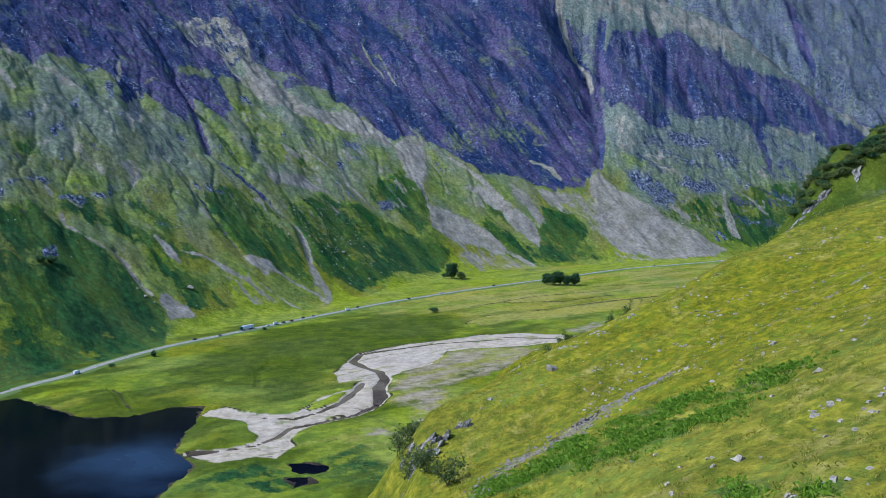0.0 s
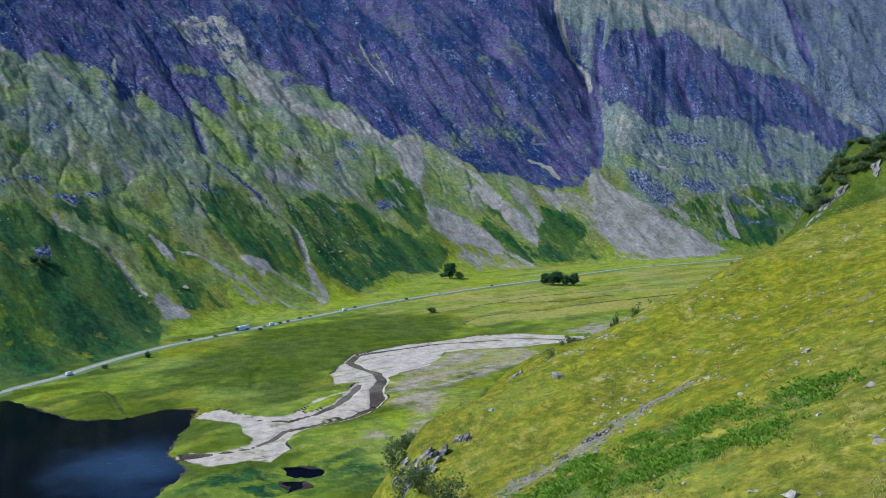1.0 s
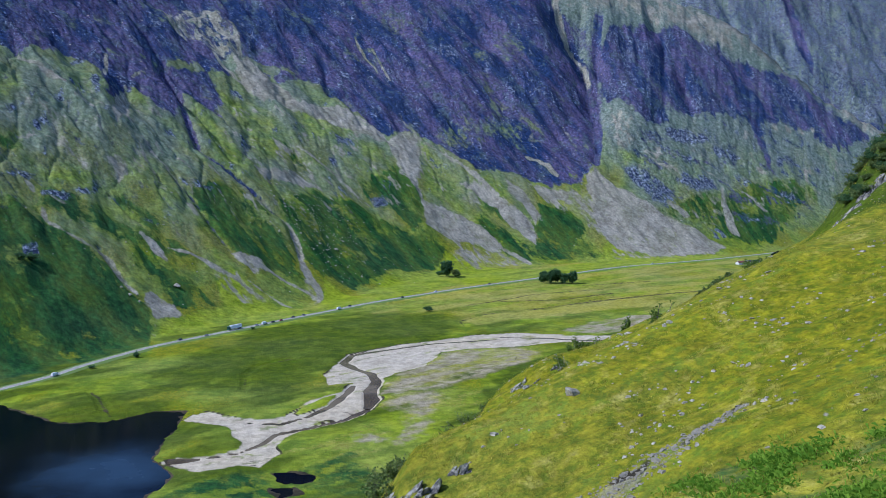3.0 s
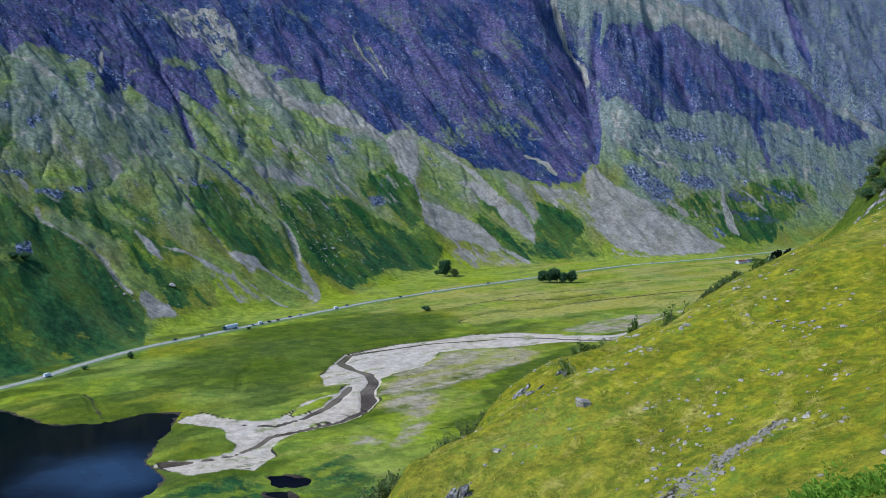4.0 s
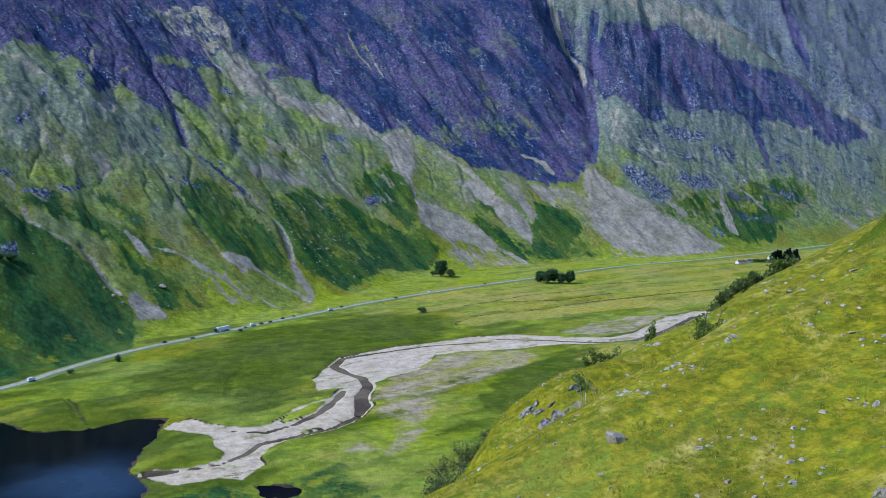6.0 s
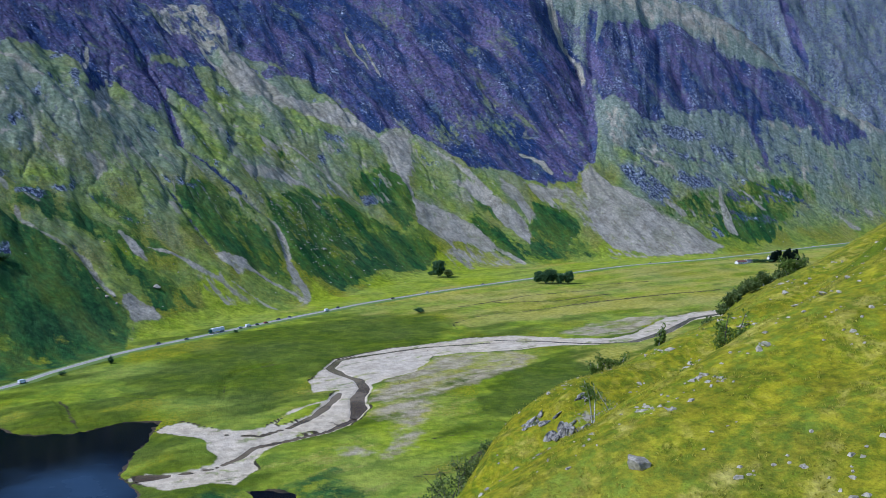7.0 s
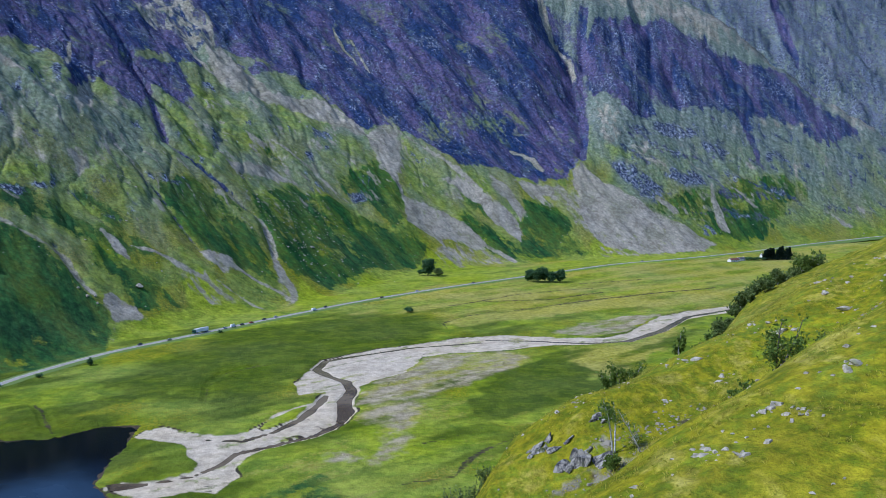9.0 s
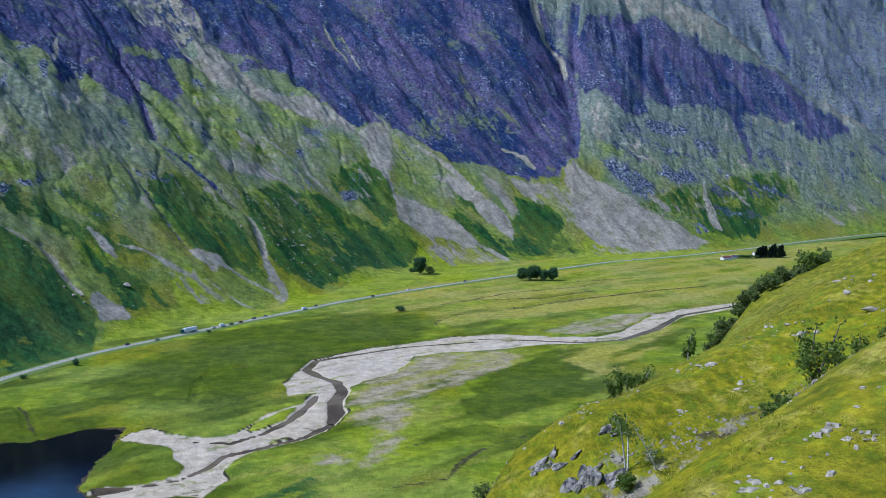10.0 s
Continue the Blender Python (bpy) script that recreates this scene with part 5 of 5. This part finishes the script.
def broad_tree(name, x, y, tall, wide, label, seed, leaf, bark, count, size, stems=1, bare=0.25, group="", lean=0.0, sink=0.1, z=None, full=False):
    """A tree with trunk, limbs and a ragged crown of leaf sprays."""
    rng = random.Random(seed)
    z = height(x, y) if z is None else z
    tall, wide, size = K * tall, K * wide, K * size
    ob = thing(name, (x, y, z - sink), label, "bush" if "bush" in name or "scrub" in name else "tree", group, rng.uniform(0, 360))
    verts, faces, tips = [], [], []
    for k in range(stems):
        way = Vector((rng.gauss(0, 0.10 + 0.22 * (stems > 1)) + lean, rng.gauss(0, 0.10 + 0.22 * (stems > 1)), 1))
        trunk = limb(rng, Vector((rng.gauss(0, 0.05 * wide * (stems > 1)), rng.gauss(0, 0.05 * wide * (stems > 1)), 0)), way, tall * rng.uniform(0.72, 0.9), 0.09, 7)
        thick = tall * 0.022 / math.sqrt(stems)
        tube(verts, faces, trunk, [thick * (1 - 0.11 * q) for q in range(len(trunk))], 7)
        for q in range(7 if stems == 1 else 5):
            f = bare + (0.98 - bare) * (q + 0.5) / 7
            p = trunk[min(int(f * 7), 6)].lerp(trunk[min(int(f * 7) + 1, 7)], f * 7 % 1)
            w = rng.uniform(0, 6.283)
            out = limb(rng, p, Vector((math.cos(w), math.sin(w), rng.uniform(0.2, 0.8))), wide * 0.5 * rng.uniform(0.55, 1.0) * (1.15 - 0.6 * f), 0.2)
            tube(verts, faces, out, [thick * 0.42 * (1 - 0.2 * e) for e in range(len(out))], 5)
            tips += out[2:]
            for _ in range(2):
                twig = limb(rng, out[2], Vector((rng.gauss(0, 1), rng.gauss(0, 1), rng.uniform(0, 1))), wide * 0.2, 0.3, 3)
                tube(verts, faces, twig, [thick * 0.18, thick * 0.14, thick * 0.09, thick * 0.04], 4)
                tips += twig[1:]
        tips.append(trunk[-1])
    if full:
        for _ in range(70):
            d = Vector((rng.gauss(0, 1), rng.gauss(0, 1), rng.gauss(0, 1))).normalized() * rng.uniform(0.55, 1.0)
            tips.append(Vector((d.x * wide * 0.42, d.y * wide * 0.42, tall * (0.54 + 0.42 * d.z))) * rng.uniform(0.85, 1.08))
    part("trunk", mesh_of("trunk", verts, faces, bark, True), bark, ob)
    lv, lf = leaves(rng, tips, count, size, (wide * 0.075, wide * 0.075, tall * 0.045))
    part("crown", mesh_of("crown", lv, lf, leaf), leaf, ob)
    return ob


def spruce(x, y, tall, seed):
    rng = random.Random(seed)
    ob = thing("spruce_tree", (x, y, height(x, y) - 0.1), "dark green spruce in the shelter belt by the farm", "tree", "spruces by the farm")
    tall *= K
    verts, faces = [], []
    tube(verts, faces, [Vector((0, 0, tall * q / 5)) for q in range(6)], [tall * 0.02 * (1 - 0.18 * q) for q in range(6)])
    part("trunk", mesh_of("trunk", verts, faces, BARK, True), BARK, ob)
    tips = []
    for q in range(150):
        f = rng.random() ** 0.8
        w, r = rng.uniform(0, 6.283), tall * 0.36 * (1 - f) * rng.uniform(0.3, 1.05)
        tips.append(Vector((math.cos(w) * r, math.sin(w) * r, tall * (0.08 + 0.9 * f))))
    lv, lf = leaves(rng, tips, 1200, 1.05, (0.5, 0.5, 0.5))
    part("crown", mesh_of("crown", lv, lf, NEEDLES), NEEDLES, ob)


broad_tree("broadleaf_tree", 7, 801, 14.5, 12.5, "large dark rounded broadleaf tree beside the road", 1, LEAF_DARK, BARK, 3000, 0.75, full=True)
broad_tree("broadleaf_tree", 16, 795, 7.5, 8, "smaller paler broadleaf tree beside the dark one", 2, LEAF_SCRUB, BARK, 1200, 0.6, full=True)
broad_tree("broadleaf_tree", 0.5, 800, 5.5, 6, "small dark tree at the foot of the large one", 3, LEAF_DARK, BARK, 600, 0.6)
for q, (x, y, h) in enumerate(((87, 758, 10), (92, 755, 11.5), (98, 758, 12), (104, 755, 9), (110, 756, 10.5))):
    broad_tree("broadleaf_tree", x, y, h, 9.0, "dark broadleaf tree in the clump on the meadow", 10 + q, LEAF_DARK, BARK, 1800, 0.65, full=True, group="tree clump on the meadow")
broad_tree("bush", -7, 618, 3.0, 7.0, "low dark rounded bush on the meadow", 20, LEAF_DARK, BARK, 900, 0.4, 3, 0.05)
for q, (x, y, h, w) in enumerate(((-153, 473, 4.2, 4), (-166, 448, 1.6, 4), (-110, 552, 1.3, 2.5))):
    broad_tree("bush", x, y, h, w, "dark green bush below the road bank", 30 + q, LEAF_DARK, BARK, 400, 0.35, 3, 0.05, "bushes along the road")
for q, (x, y, h) in enumerate(((331, 909, 9), (334, 911, 10), (337, 912, 11), (340, 913, 11), (343, 910, 10), (346, 912, 12), (349, 913, 13), (352, 910, 11), (355, 911, 12))):
    spruce(x, y, h, 40 + q)
for q in range(5):
    broad_tree("bush", 312 + 4 * q, 905 + (q % 2), 3.2, 6, "dark hedge bush beside the farm", 50 + q, LEAF_DARK, BARK, 350, 0.5, 3, 0.05, "hedge by the farm")
for q, (x, y, h, w) in enumerate(((-236, 545, 6, 9), (-240, 538, 5, 7))):
    broad_tree("bush", x, y, h, w, "dark shrub on the lower mountainside", 60 + q, LEAF_DARK, BARK, 700, 0.5, 3, 0.05, "shrubs on the mountainside")

# hillside trees
broad_tree("rowan_tree", 21, 103, 5.6, 2.7, "slender dark rowan growing out of the gully", 70, LEAF_BIRCH, BARK, 2000, 0.10, 2, 0.12)
broad_tree("birch_tree", 13.1, 108.4, 4.3, 2.6, "white-stemmed birch with thin crown in the gully", 71, LEAF_BIRCH, BIRCH_BARK, 420, 0.11, 2, 0.55)
broad_tree("birch_tree", 14.6, 107.4, 3.6, 1.8, "nearly bare white-stemmed birch in the gully", 72, LEAF_BIRCH, BIRCH_BARK, 60, 0.1, 2, 0.4)
SHRUBS = [(19.2, 101.5, 1.7, 1.6), (20, 105, 1.2, 1.4), (23.3, 104.5, 1.7, 1.4), (26, 107.5, 2.2, 1.6), (28.5, 109.4, 1.6, 1.4), (18.2, 103, 1.1, 1.2),
          (17.8, 99.5, 1.2, 1.5), (12.6, 106.4, 1.4, 1.4), (0.2, 58.3, 2.8, 2.2), (-1.2, 62, 2.6, 2.4), (-2.6, 66.5, 3.0, 2.4), (-3.6, 72, 3.0, 2.6), (-3.0, 78, 2.6, 2.2),
          (-2.2, 84, 2.8, 2.4), (0.5, 104, 4.0, 2.8), (2.0, 110, 4.4, 3.0), (3.2, 113, 3.8, 2.6), (4.4, 116, 3.4, 2.6), (1.2, 107, 3.2, 2.6), (6.0, 120, 2.2, 2.0), (-0.6, 98, 2.4, 2.2)]
for q, (x, y, h, w) in enumerate(SHRUBS):
    broad_tree("scrub_bush", x, y, h, w, "grey-green scrubby bush on the broken hillside edge" if x < 7 else "dark leafy shrub rooted in the stony gully", 80 + q, LEAF_SCRUB if x < 7 else LEAF_BIRCH, BARK,
               700, 0.10, 3, 0.1, "shrubs on the hillside")
for q, (x, y, h, w) in enumerate(((17.4, 131, 3.4, 2.4), (19.2, 132, 3.6, 2.4), (25.0, 136, 3.6, 1.3))):
    broad_tree("birch_tree", x, y, h, w, "light-stemmed birch below the shoulder of the hillside", 110 + q, LEAF_BIRCH, BIRCH_BARK, 650, 0.14, 2, 0.2, "birches under the shoulder")
_rng = random.Random(5)
for q in range(64):
    f = q / 35 if q < 36 else (q - 36) / 27
    x, y = (66 - 13.5 * f, 202 - 3 * f) if q < 36 else (57 - 12 * f, 200 - 5 * f)
    x, y = x + _rng.gauss(0, 0.8), y + _rng.gauss(0, 2.2)
    tall = _rng.uniform(3.8, 6.6) * (1 - 0.3 * f) if q < 36 else _rng.uniform(1.8, 3.4)
    broad_tree("birch_tree", x, y, tall, tall * (0.75 if q < 36 else 1.2), "dense dark birch in the strip of hanging woodland", 140 + q, LEAF_SCRUB if q % 3 else LEAF_BIRCH, BIRCH_BARK if q % 4 == 0 else BARK, 620, 0.24, 2, 0.18, "hanging birch wood")
for q in range(95):
    x, y = (46 + 14 * _rng.random(), 116.4 + 3.6 * _rng.random()) if q < 60 else (47 + 13 * _rng.random(), 121.5 + 3 * _rng.random())
    broad_tree("scrub_bush", x, y, _rng.uniform(0.5, 0.85), _rng.uniform(1.5, 2.6), "dark shrub clinging to the rocky knoll", 180 + q, LEAF_SCRUB if q % 3 else LEAF_DARK, BARK, 480, 0.11, 4, 0.02, "shrubs on the knoll")


# ---- boulders and stones ----
def stone_mesh(rng, size, flat, detail):
    bm = bmesh.new()
    bmesh.ops.create_icosphere(bm, subdivisions=detail, radius=1.0)
    shift = Vector((rng.uniform(-50, 50), rng.uniform(-50, 50), rng.uniform(-50, 50)))
    cuts = [Vector((rng.gauss(0, 1), rng.gauss(0, 1), rng.gauss(0, 1))).normalized() for _ in range(12)]
    for q in bm.verts:
        p = q.co.copy()
        for c in cuts:
            over = p.dot(c) - 0.50
            if over > 0:
                p -= c * over * 0.97
        p *= 1 + 0.16 * noise.noise(p * 1.3 + shift) + 0.07 * noise.noise(p * 3.5 + shift)
        q.co = Vector((p.x * size, p.y * size * 0.8, p.z * size * flat))
    return bm


def boulder(x, y, size, label, seed, flat=0.75, group="boulders on the hillside", detail=3, sink=0.25):
    rng = random.Random(seed)
    m = bpy.data.meshes.new("boulder")
    bm = stone_mesh(rng, K * size, flat, detail)
    bm.to_mesh(m)
    bm.free()
    m.materials.append(ROCK)
    ob = new("boulder", m)
    ob.matrix_world = pose(K * x, K * y, K * (height(x, y) + size * flat * (0.5 - sink)), rng.uniform(-15, 15), rng.uniform(-15, 15), rng.uniform(0, 360))
    return tagged(ob, label, "boulder", group)


boulder(9.5, 78.3, 0.85, "large pale boulder alone on the grass", 1, 0.62)
BOULDERS = [(16.2, 37.3, 0.42), (15.6, 37.5, 0.3), (18.9, 89.0, 0.6), (18.3, 88.6, 0.5), (23.7, 84.1, 0.4), (23.6, 81.2, 0.3), (39.4, 93.4, 0.4), (36, 92, 0.35), (19.1, 67.9, 0.3),
            (12, 37.3, 0.16), (12.6, 27.5, 0.25), (23.2, 78.5, 0.3), (24.4, 79.9, 0.35), (14.8, 74.2, 0.25), (15.8, 72.3, 0.3), (24.4, 81.8, 0.4), (22.7, 122.5, 0.75), (14.4, 68.9, 0.35),
            (19.2, 74.4, 0.3), (21, 70.8, 0.35), (20.5, 67.9, 0.3), (19.5, 73.6, 0.3), (17.3, 63.6, 0.4), (16.6, 64.1, 0.3), (11.4, 68, 0.25), (11.1, 69.3, 0.25), (12.8, 67.3, 0.3),
            (15.8, 69.3, 0.25), (17.1, 74, 0.22), (27.8, 99, 0.55), (28.9, 95.4, 0.5), (25.2, 96.5, 0.55), (25.3, 77.9, 0.45), (26.3, 83, 0.35), (13.1, 79.8, 0.2), (22, 123.5, 0.45),
            (23.2, 118.3, 0.6), (22.6, 117.4, 0.5), (16.6, 126.2, 0.5), (18, 114.5, 0.5), (11.3, 85.1, 0.35), (11.6, 85.5, 0.3), (12.1, 85, 0.3), (14.8, 87.7, 0.35), (15.3, 86, 0.22),
            (12.9, 86.6, 0.22), (34.7, 123.2, 1.0), (35.5, 128.7, 0.7), (29.7, 126.2, 0.5), (29.9, 123.6, 0.7), (30.5, 123.1, 0.6), (28.9, 128.4, 0.5), (37.3, 134.3, 0.8), (15.5, 86.7, 0.25),
            (12.3, 84.2, 0.3), (21.1, 125.6, 0.4), (14.2, 122.6, 0.5), (13.6, 121.9, 0.45), (31, 116, 0.4), (33, 112, 0.5)]
for q, (x, y, s) in enumerate(BOULDERS):
    boulder(x, y, 0.82 * s, "weathered grey boulder half sunk in the grass" if s > 0.4 else "small pale stone lying in the grass", 300 + q, 0.42, detail=3 if s > 0.35 else 2, sink=0.35)


def outcrop(x, y, size, seed, slabs=8, tall=0.65):
    """A crag of leaning slabs that breaks through the turf, in one mesh."""
    rng = random.Random(seed)
    ob = thing("rock_outcrop", (x, y, height(x, y)), "dark cracked rock outcrop breaking through the turf", "rock outcrop", "rock outcrops")
    for q in range(slabs):
        dx, dy = rng.gauss(0, 0.42) * size, rng.gauss(0, 0.40) * size
        one = stone_mesh(rng, 1.0, 1.0, 3)
        s = K * size * rng.uniform(0.60, 1.05)
        dz = height(x + dx, y + dy) - height(x, y)
        m = Matrix.Translation((K * dx, K * dy, K * dz - s * 0.22)) @ pose(0, 0, 0, rng.uniform(-8, 8), 34 + rng.uniform(-10, 10), rng.uniform(-25, 25)) @ Matrix.Diagonal((s * rng.uniform(0.28, 0.5), s * rng.uniform(0.7, 1.3), s * 1.25 * tall, 1))
        bmesh.ops.transform(one, matrix=m, verts=one.verts[:])
        part("slab", one, CRAG, ob)
    return ob


for q, (x, y, s, n) in enumerate(((12.9, 113.6, 0.8, 5), (10.9, 109.3, 1.5, 9), (9.0, 112.4, 1.3, 10), (6.6, 118.5, 0.7, 5), (-1.0, 68.2, 1.2, 8), (-1.9, 65.8, 1.0, 6), (1.6, 69.9, 0.8, 5),
                                  (-2.6, 70.5, 0.9, 6), (19.2, 98.6, 0.6, 4), (45.2, 115.8, 1.0, 9), (46.6, 115.8, 1.0, 9), (48.4, 116.2, 1.1, 9), (52.5, 116.0, 0.9, 8), (23.5, 104.0, 0.8, 6), (27, 107.0, 0.7, 5))):
    outcrop(x, y, s, 400 + q, n, 1.0 if x > 40 or x < 3 else 0.8)
boulder(-168, 598, 2.8, "huge grey boulder on the lower mountainside", 450, 0.8, "mountainside boulders", 4, 0.1)
for q, (x, y, s) in enumerate(((-186, 563, 1.8), (-192, 566, 1.4), (-183, 567, 1.2), (-180, 561, 1.1))):
    boulder(x, y, s, "grey rock at the head of the scree", 460 + q, 0.8, "mountainside boulders", 3, 0.1)


def scatter_stones(name, label, places, sizes, seed, mat=ROCK):
    """Many small angular stones in one mesh."""
    g = np.random.RandomState(seed)
    base = np.array([(-1, -0.7, -0.5), (0.9, -0.8, -0.4), (1.1, 0.6, -0.5), (-0.8, 0.9, -0.4), (-0.6, -0.5, 0.6), (0.6, -0.4, 0.7), (0.7, 0.5, 0.5), (-0.5, 0.5, 0.75)], float)
    quad = np.array([(0, 3, 2, 1), (4, 5, 6, 7), (0, 1, 5, 4), (1, 2, 6, 5), (2, 3, 7, 6), (3, 0, 4, 7)])
    n = len(places)
    p = np.array(places, float)
    z = land(p[:, 0].copy(), p[:, 1].copy())[0]
    w = g.uniform(0, 6.283, n)
    v = base[None] * (1 + g.normal(0, 0.18, (n, 8, 3))) * np.array(sizes)[:, None, None] * np.array([1, 0.8, 0.6])
    vx = v[..., 0] * np.cos(w)[:, None] - v[..., 1] * np.sin(w)[:, None] + p[:, :1]
    vy = v[..., 0] * np.sin(w)[:, None] + v[..., 1] * np.cos(w)[:, None] + p[:, 1:2]
    vz = v[..., 2] + z[:, None] + np.array(sizes)[:, None] * 0.12
    faces = (quad[None] + 8 * np.arange(n)[:, None, None]).reshape(-1, 4)
    return tagged(new(name, mesh_of(name, K * np.stack([vx, vy, vz], -1).reshape(-1, 3), faces, mat)), label, "stones", kind="stuff")


def near_line(g, spec, n, loose):
    line, w = spec
    pts = smooth_line(line, 0.5)
    wide = np.interp(np.linspace(0, 1, len(pts)), np.linspace(0, 1, len(w)), w)
    k = g.randint(len(pts), size=n)
    return [(pts[e].x + g.normal(0, wide[e] * loose), pts[e].y + g.normal(0, wide[e] * loose)) for e in k]


_g = np.random.RandomState(3)
scatter_stones("loose_stones", "loose grey stones filling the gully and the track", near_line(_g, STONY, 1200, 0.9) + near_line(_g, TRACK, 60, 0.9) + near_line(_g, GULLY, 400, 0.7) + near_line(_g, GULLY_BED, 300, 0.8),
               np.exp(_g.normal(-2.7, 0.5, 1960)), 4, RUBBLE)
_p = np.stack([_g.uniform(2, 48, 2600), _g.uniform(25, 135, 2600)], 1)
_k = cloud(_p[:, 0] / 9, (_p[:, 1] - 0.7 * _p[:, 0]) / 5, 3) > 0.16
_p = _p[_k][:640]
_p = np.concatenate([_p] + [np.array([[x, y]]) + _g.normal(0, 0.6, (3, 2)) for x, y, s in BOULDERS])
scatter_stones("scattered_stones", "pale stones strewn over the grassy hillside", _p, np.exp(_g.normal(-2.2, 0.4, len(_p))), 5)
_p = np.stack([_g.normal(-104, 24, 420), _g.normal(790, 34, 420)], 1)
_q = np.stack([_g.uniform(-420, 600, 2600), _g.uniform(560, 1350, 2600)], 1)
_v = (lambda e: e[1] * e[2])(along(FOOT, _q[:, 0], _q[:, 1]))
_q = _q[(_v > 20) & (_v < 400)]
_p = np.concatenate([_p, _q])
scatter_stones("mountain_stones", "pale boulders strewn over the mountainside", _p, np.exp(_g.normal(-0.75, 0.4, len(_p))), 6)


# ---- grass and bracken ----
def tufts(name, label, places, blades, tall, wide, mat, seed, droop=0.5):
    """Tufts of bent blades in one mesh."""
    g = np.random.RandomState(seed)
    p = np.repeat(np.array(places, float), blades, 0)
    n = len(p)
    z = np.repeat(land(*np.array(places, float).T.copy())[0], blades)
    w, out = g.uniform(0, 6.283, n), g.uniform(0.15, 1.0, n) * droop
    h = tall * g.uniform(0.6, 1.3, n)
    ox, oy = np.cos(w), np.sin(w)
    bx, by = p[:, 0] + g.normal(0, wide, n), p[:, 1] + g.normal(0, wide, n)
    t = tall * 0.09
    a = np.stack([bx - oy * t, by + ox * t, z - 0.03], 1)
    b = np.stack([bx + oy * t, by - ox * t, z - 0.03], 1)
    c = np.stack([bx + ox * h * out * 0.45 + oy * t * 0.8, by + oy * h * out * 0.45 - ox * t * 0.8, z + h * 0.65], 1)
    d = np.stack([bx + ox * h * out, by + oy * h * out, z + h * (1 - 0.45 * out)], 1)
    verts = np.stack([a, b, c, d], 1).reshape(-1, 3)
    k = np.arange(n) * 4
    faces = np.concatenate([np.stack([k, k + 1, k + 2], 1), np.stack([k, k + 2, k + 3], 1)])
    return tagged(new(name, mesh_of(name, K * verts, faces, mat)), label, "grass", kind="stuff")


_n = 150000
_p = np.stack([_g.uniform(-3, 50, _n), 16 + 124 * _g.uniform(0, 1, _n) ** 1.3], 1)
_s = _p[:, 1] - 0.7 * _p[:, 0]
_keep = (np.abs(np.arctan2(_p[:, 0], _p[:, 1])) < 0.60) & (_p[:, 0] > np.interp(_p[:, 1], *zip(*EDGE)) - 2)
_keep &= cloud(_p[:, 0] / 2.6, _s / 3.4, 4, 0.65) + 0.5 * cloud(_p[:, 0] / 9 + 5, _s / 7, 3) + _g.normal(0, 0.12, _n) > 0.10
_keep &= (stroke(*STONY, _p[:, 0], _p[:, 1]) < 0) & (stroke(*TRACK, _p[:, 0], _p[:, 1]) < 0)
_p = _p[_keep][:9000]
tufts("grass_tufts", "olive and straw-coloured tussock grass on the hillside", _p, 5, 0.13, 0.18, BLADE, 7, 1.3)
_p = np.array(near_line(_g, BRACKEN_BANDS[0], 3000, 0.55) + near_line(_g, BRACKEN_BANDS[1], 2400, 0.55) + near_line(_g, BRACKEN_BANDS[2], 300, 0.6))
tufts("bracken", "bright green bracken patch on the hillside", _p[cloud(_p[:, 0] / 2.2, _p[:, 1] / 1.4, 2) > 0.06], 8, 0.2, 0.26, FROND, 8, 1.9)


# ---- farm ----
def farm_building(x, y, long, deep, eaves, turn, roof, label, name="farm_building"):
    z = float(min(heights([(x - 4, y), (x + 4, y), (x, y - 4), (x, y + 4)])))
    ob = thing(name, (x, y, z), label, "building", "farm buildings", turn)
    bm = box(bmesh.new(), -long / 2, long / 2, -deep / 2, deep / 2, -1.5, eaves)
    ends = []
    for s in (-1, 1):
        ends.append([bm.verts.new((s * long / 2, t * deep / 2, eaves)) for t in (-1, 1)] + [bm.verts.new((s * long / 2, 0, eaves + deep * 0.32))])
    for e in ends:
        bm.faces.new(e)
    part("wall", bm, HARLING, ob)
    for s in (-1, 1):
        bm = bmesh.new()
        v = [bm.verts.new(q) for q in ((-long / 2 - 0.3, s * (deep / 2 + 0.3), eaves - 0.15), (long / 2 + 0.3, s * (deep / 2 + 0.3), eaves - 0.15), (long / 2 + 0.3, 0, eaves + deep * 0.34), (-long / 2 - 0.3, 0, eaves + deep * 0.34))]
        f = bm.faces.new(v)
        e = bmesh.ops.extrude_face_region(bm, geom=[f])["geom"]
        bmesh.ops.translate(bm, verts=[q for q in e if isinstance(q, bmesh.types.BMVert)], vec=(0, 0, 0.15))
        part("roof", bm, roof, ob)
    for q in range(max(2, int(long / 4))):
        wx = -long / 2 + (q + 0.5) * long / max(2, int(long / 4))
        boxed_part("window" if q % 3 != 1 else "door", (wx - 0.55, wx + 0.55, -deep / 2 - 0.06, -deep / 2 + 0.02, 0.9 if q % 3 != 1 else 0.0, 2.1), GLASS_DARK, ob)
    for s in (-1, 1):
        boxed_part("chimney", (s * long * 0.42 - 0.4, s * long * 0.42 + 0.4, -0.35, 0.35, eaves + deep * 0.2, eaves + deep * 0.34 + 1.0), HARLING, ob)
    return ob


farm_building(296, 896, 18, 6.5, 2.8, 30, RUSTY, "low farm shed with rust-red roof in the valley")
farm_building(306, 904, 11, 6, 2.8, 30, SLATE, "small whitewashed cottage with slate roof in the valley", "cottage")
farm_building(338, 932, 9, 6, 3.4, 20, SLATE, "whitewashed cottage beside the road bend", "cottage")
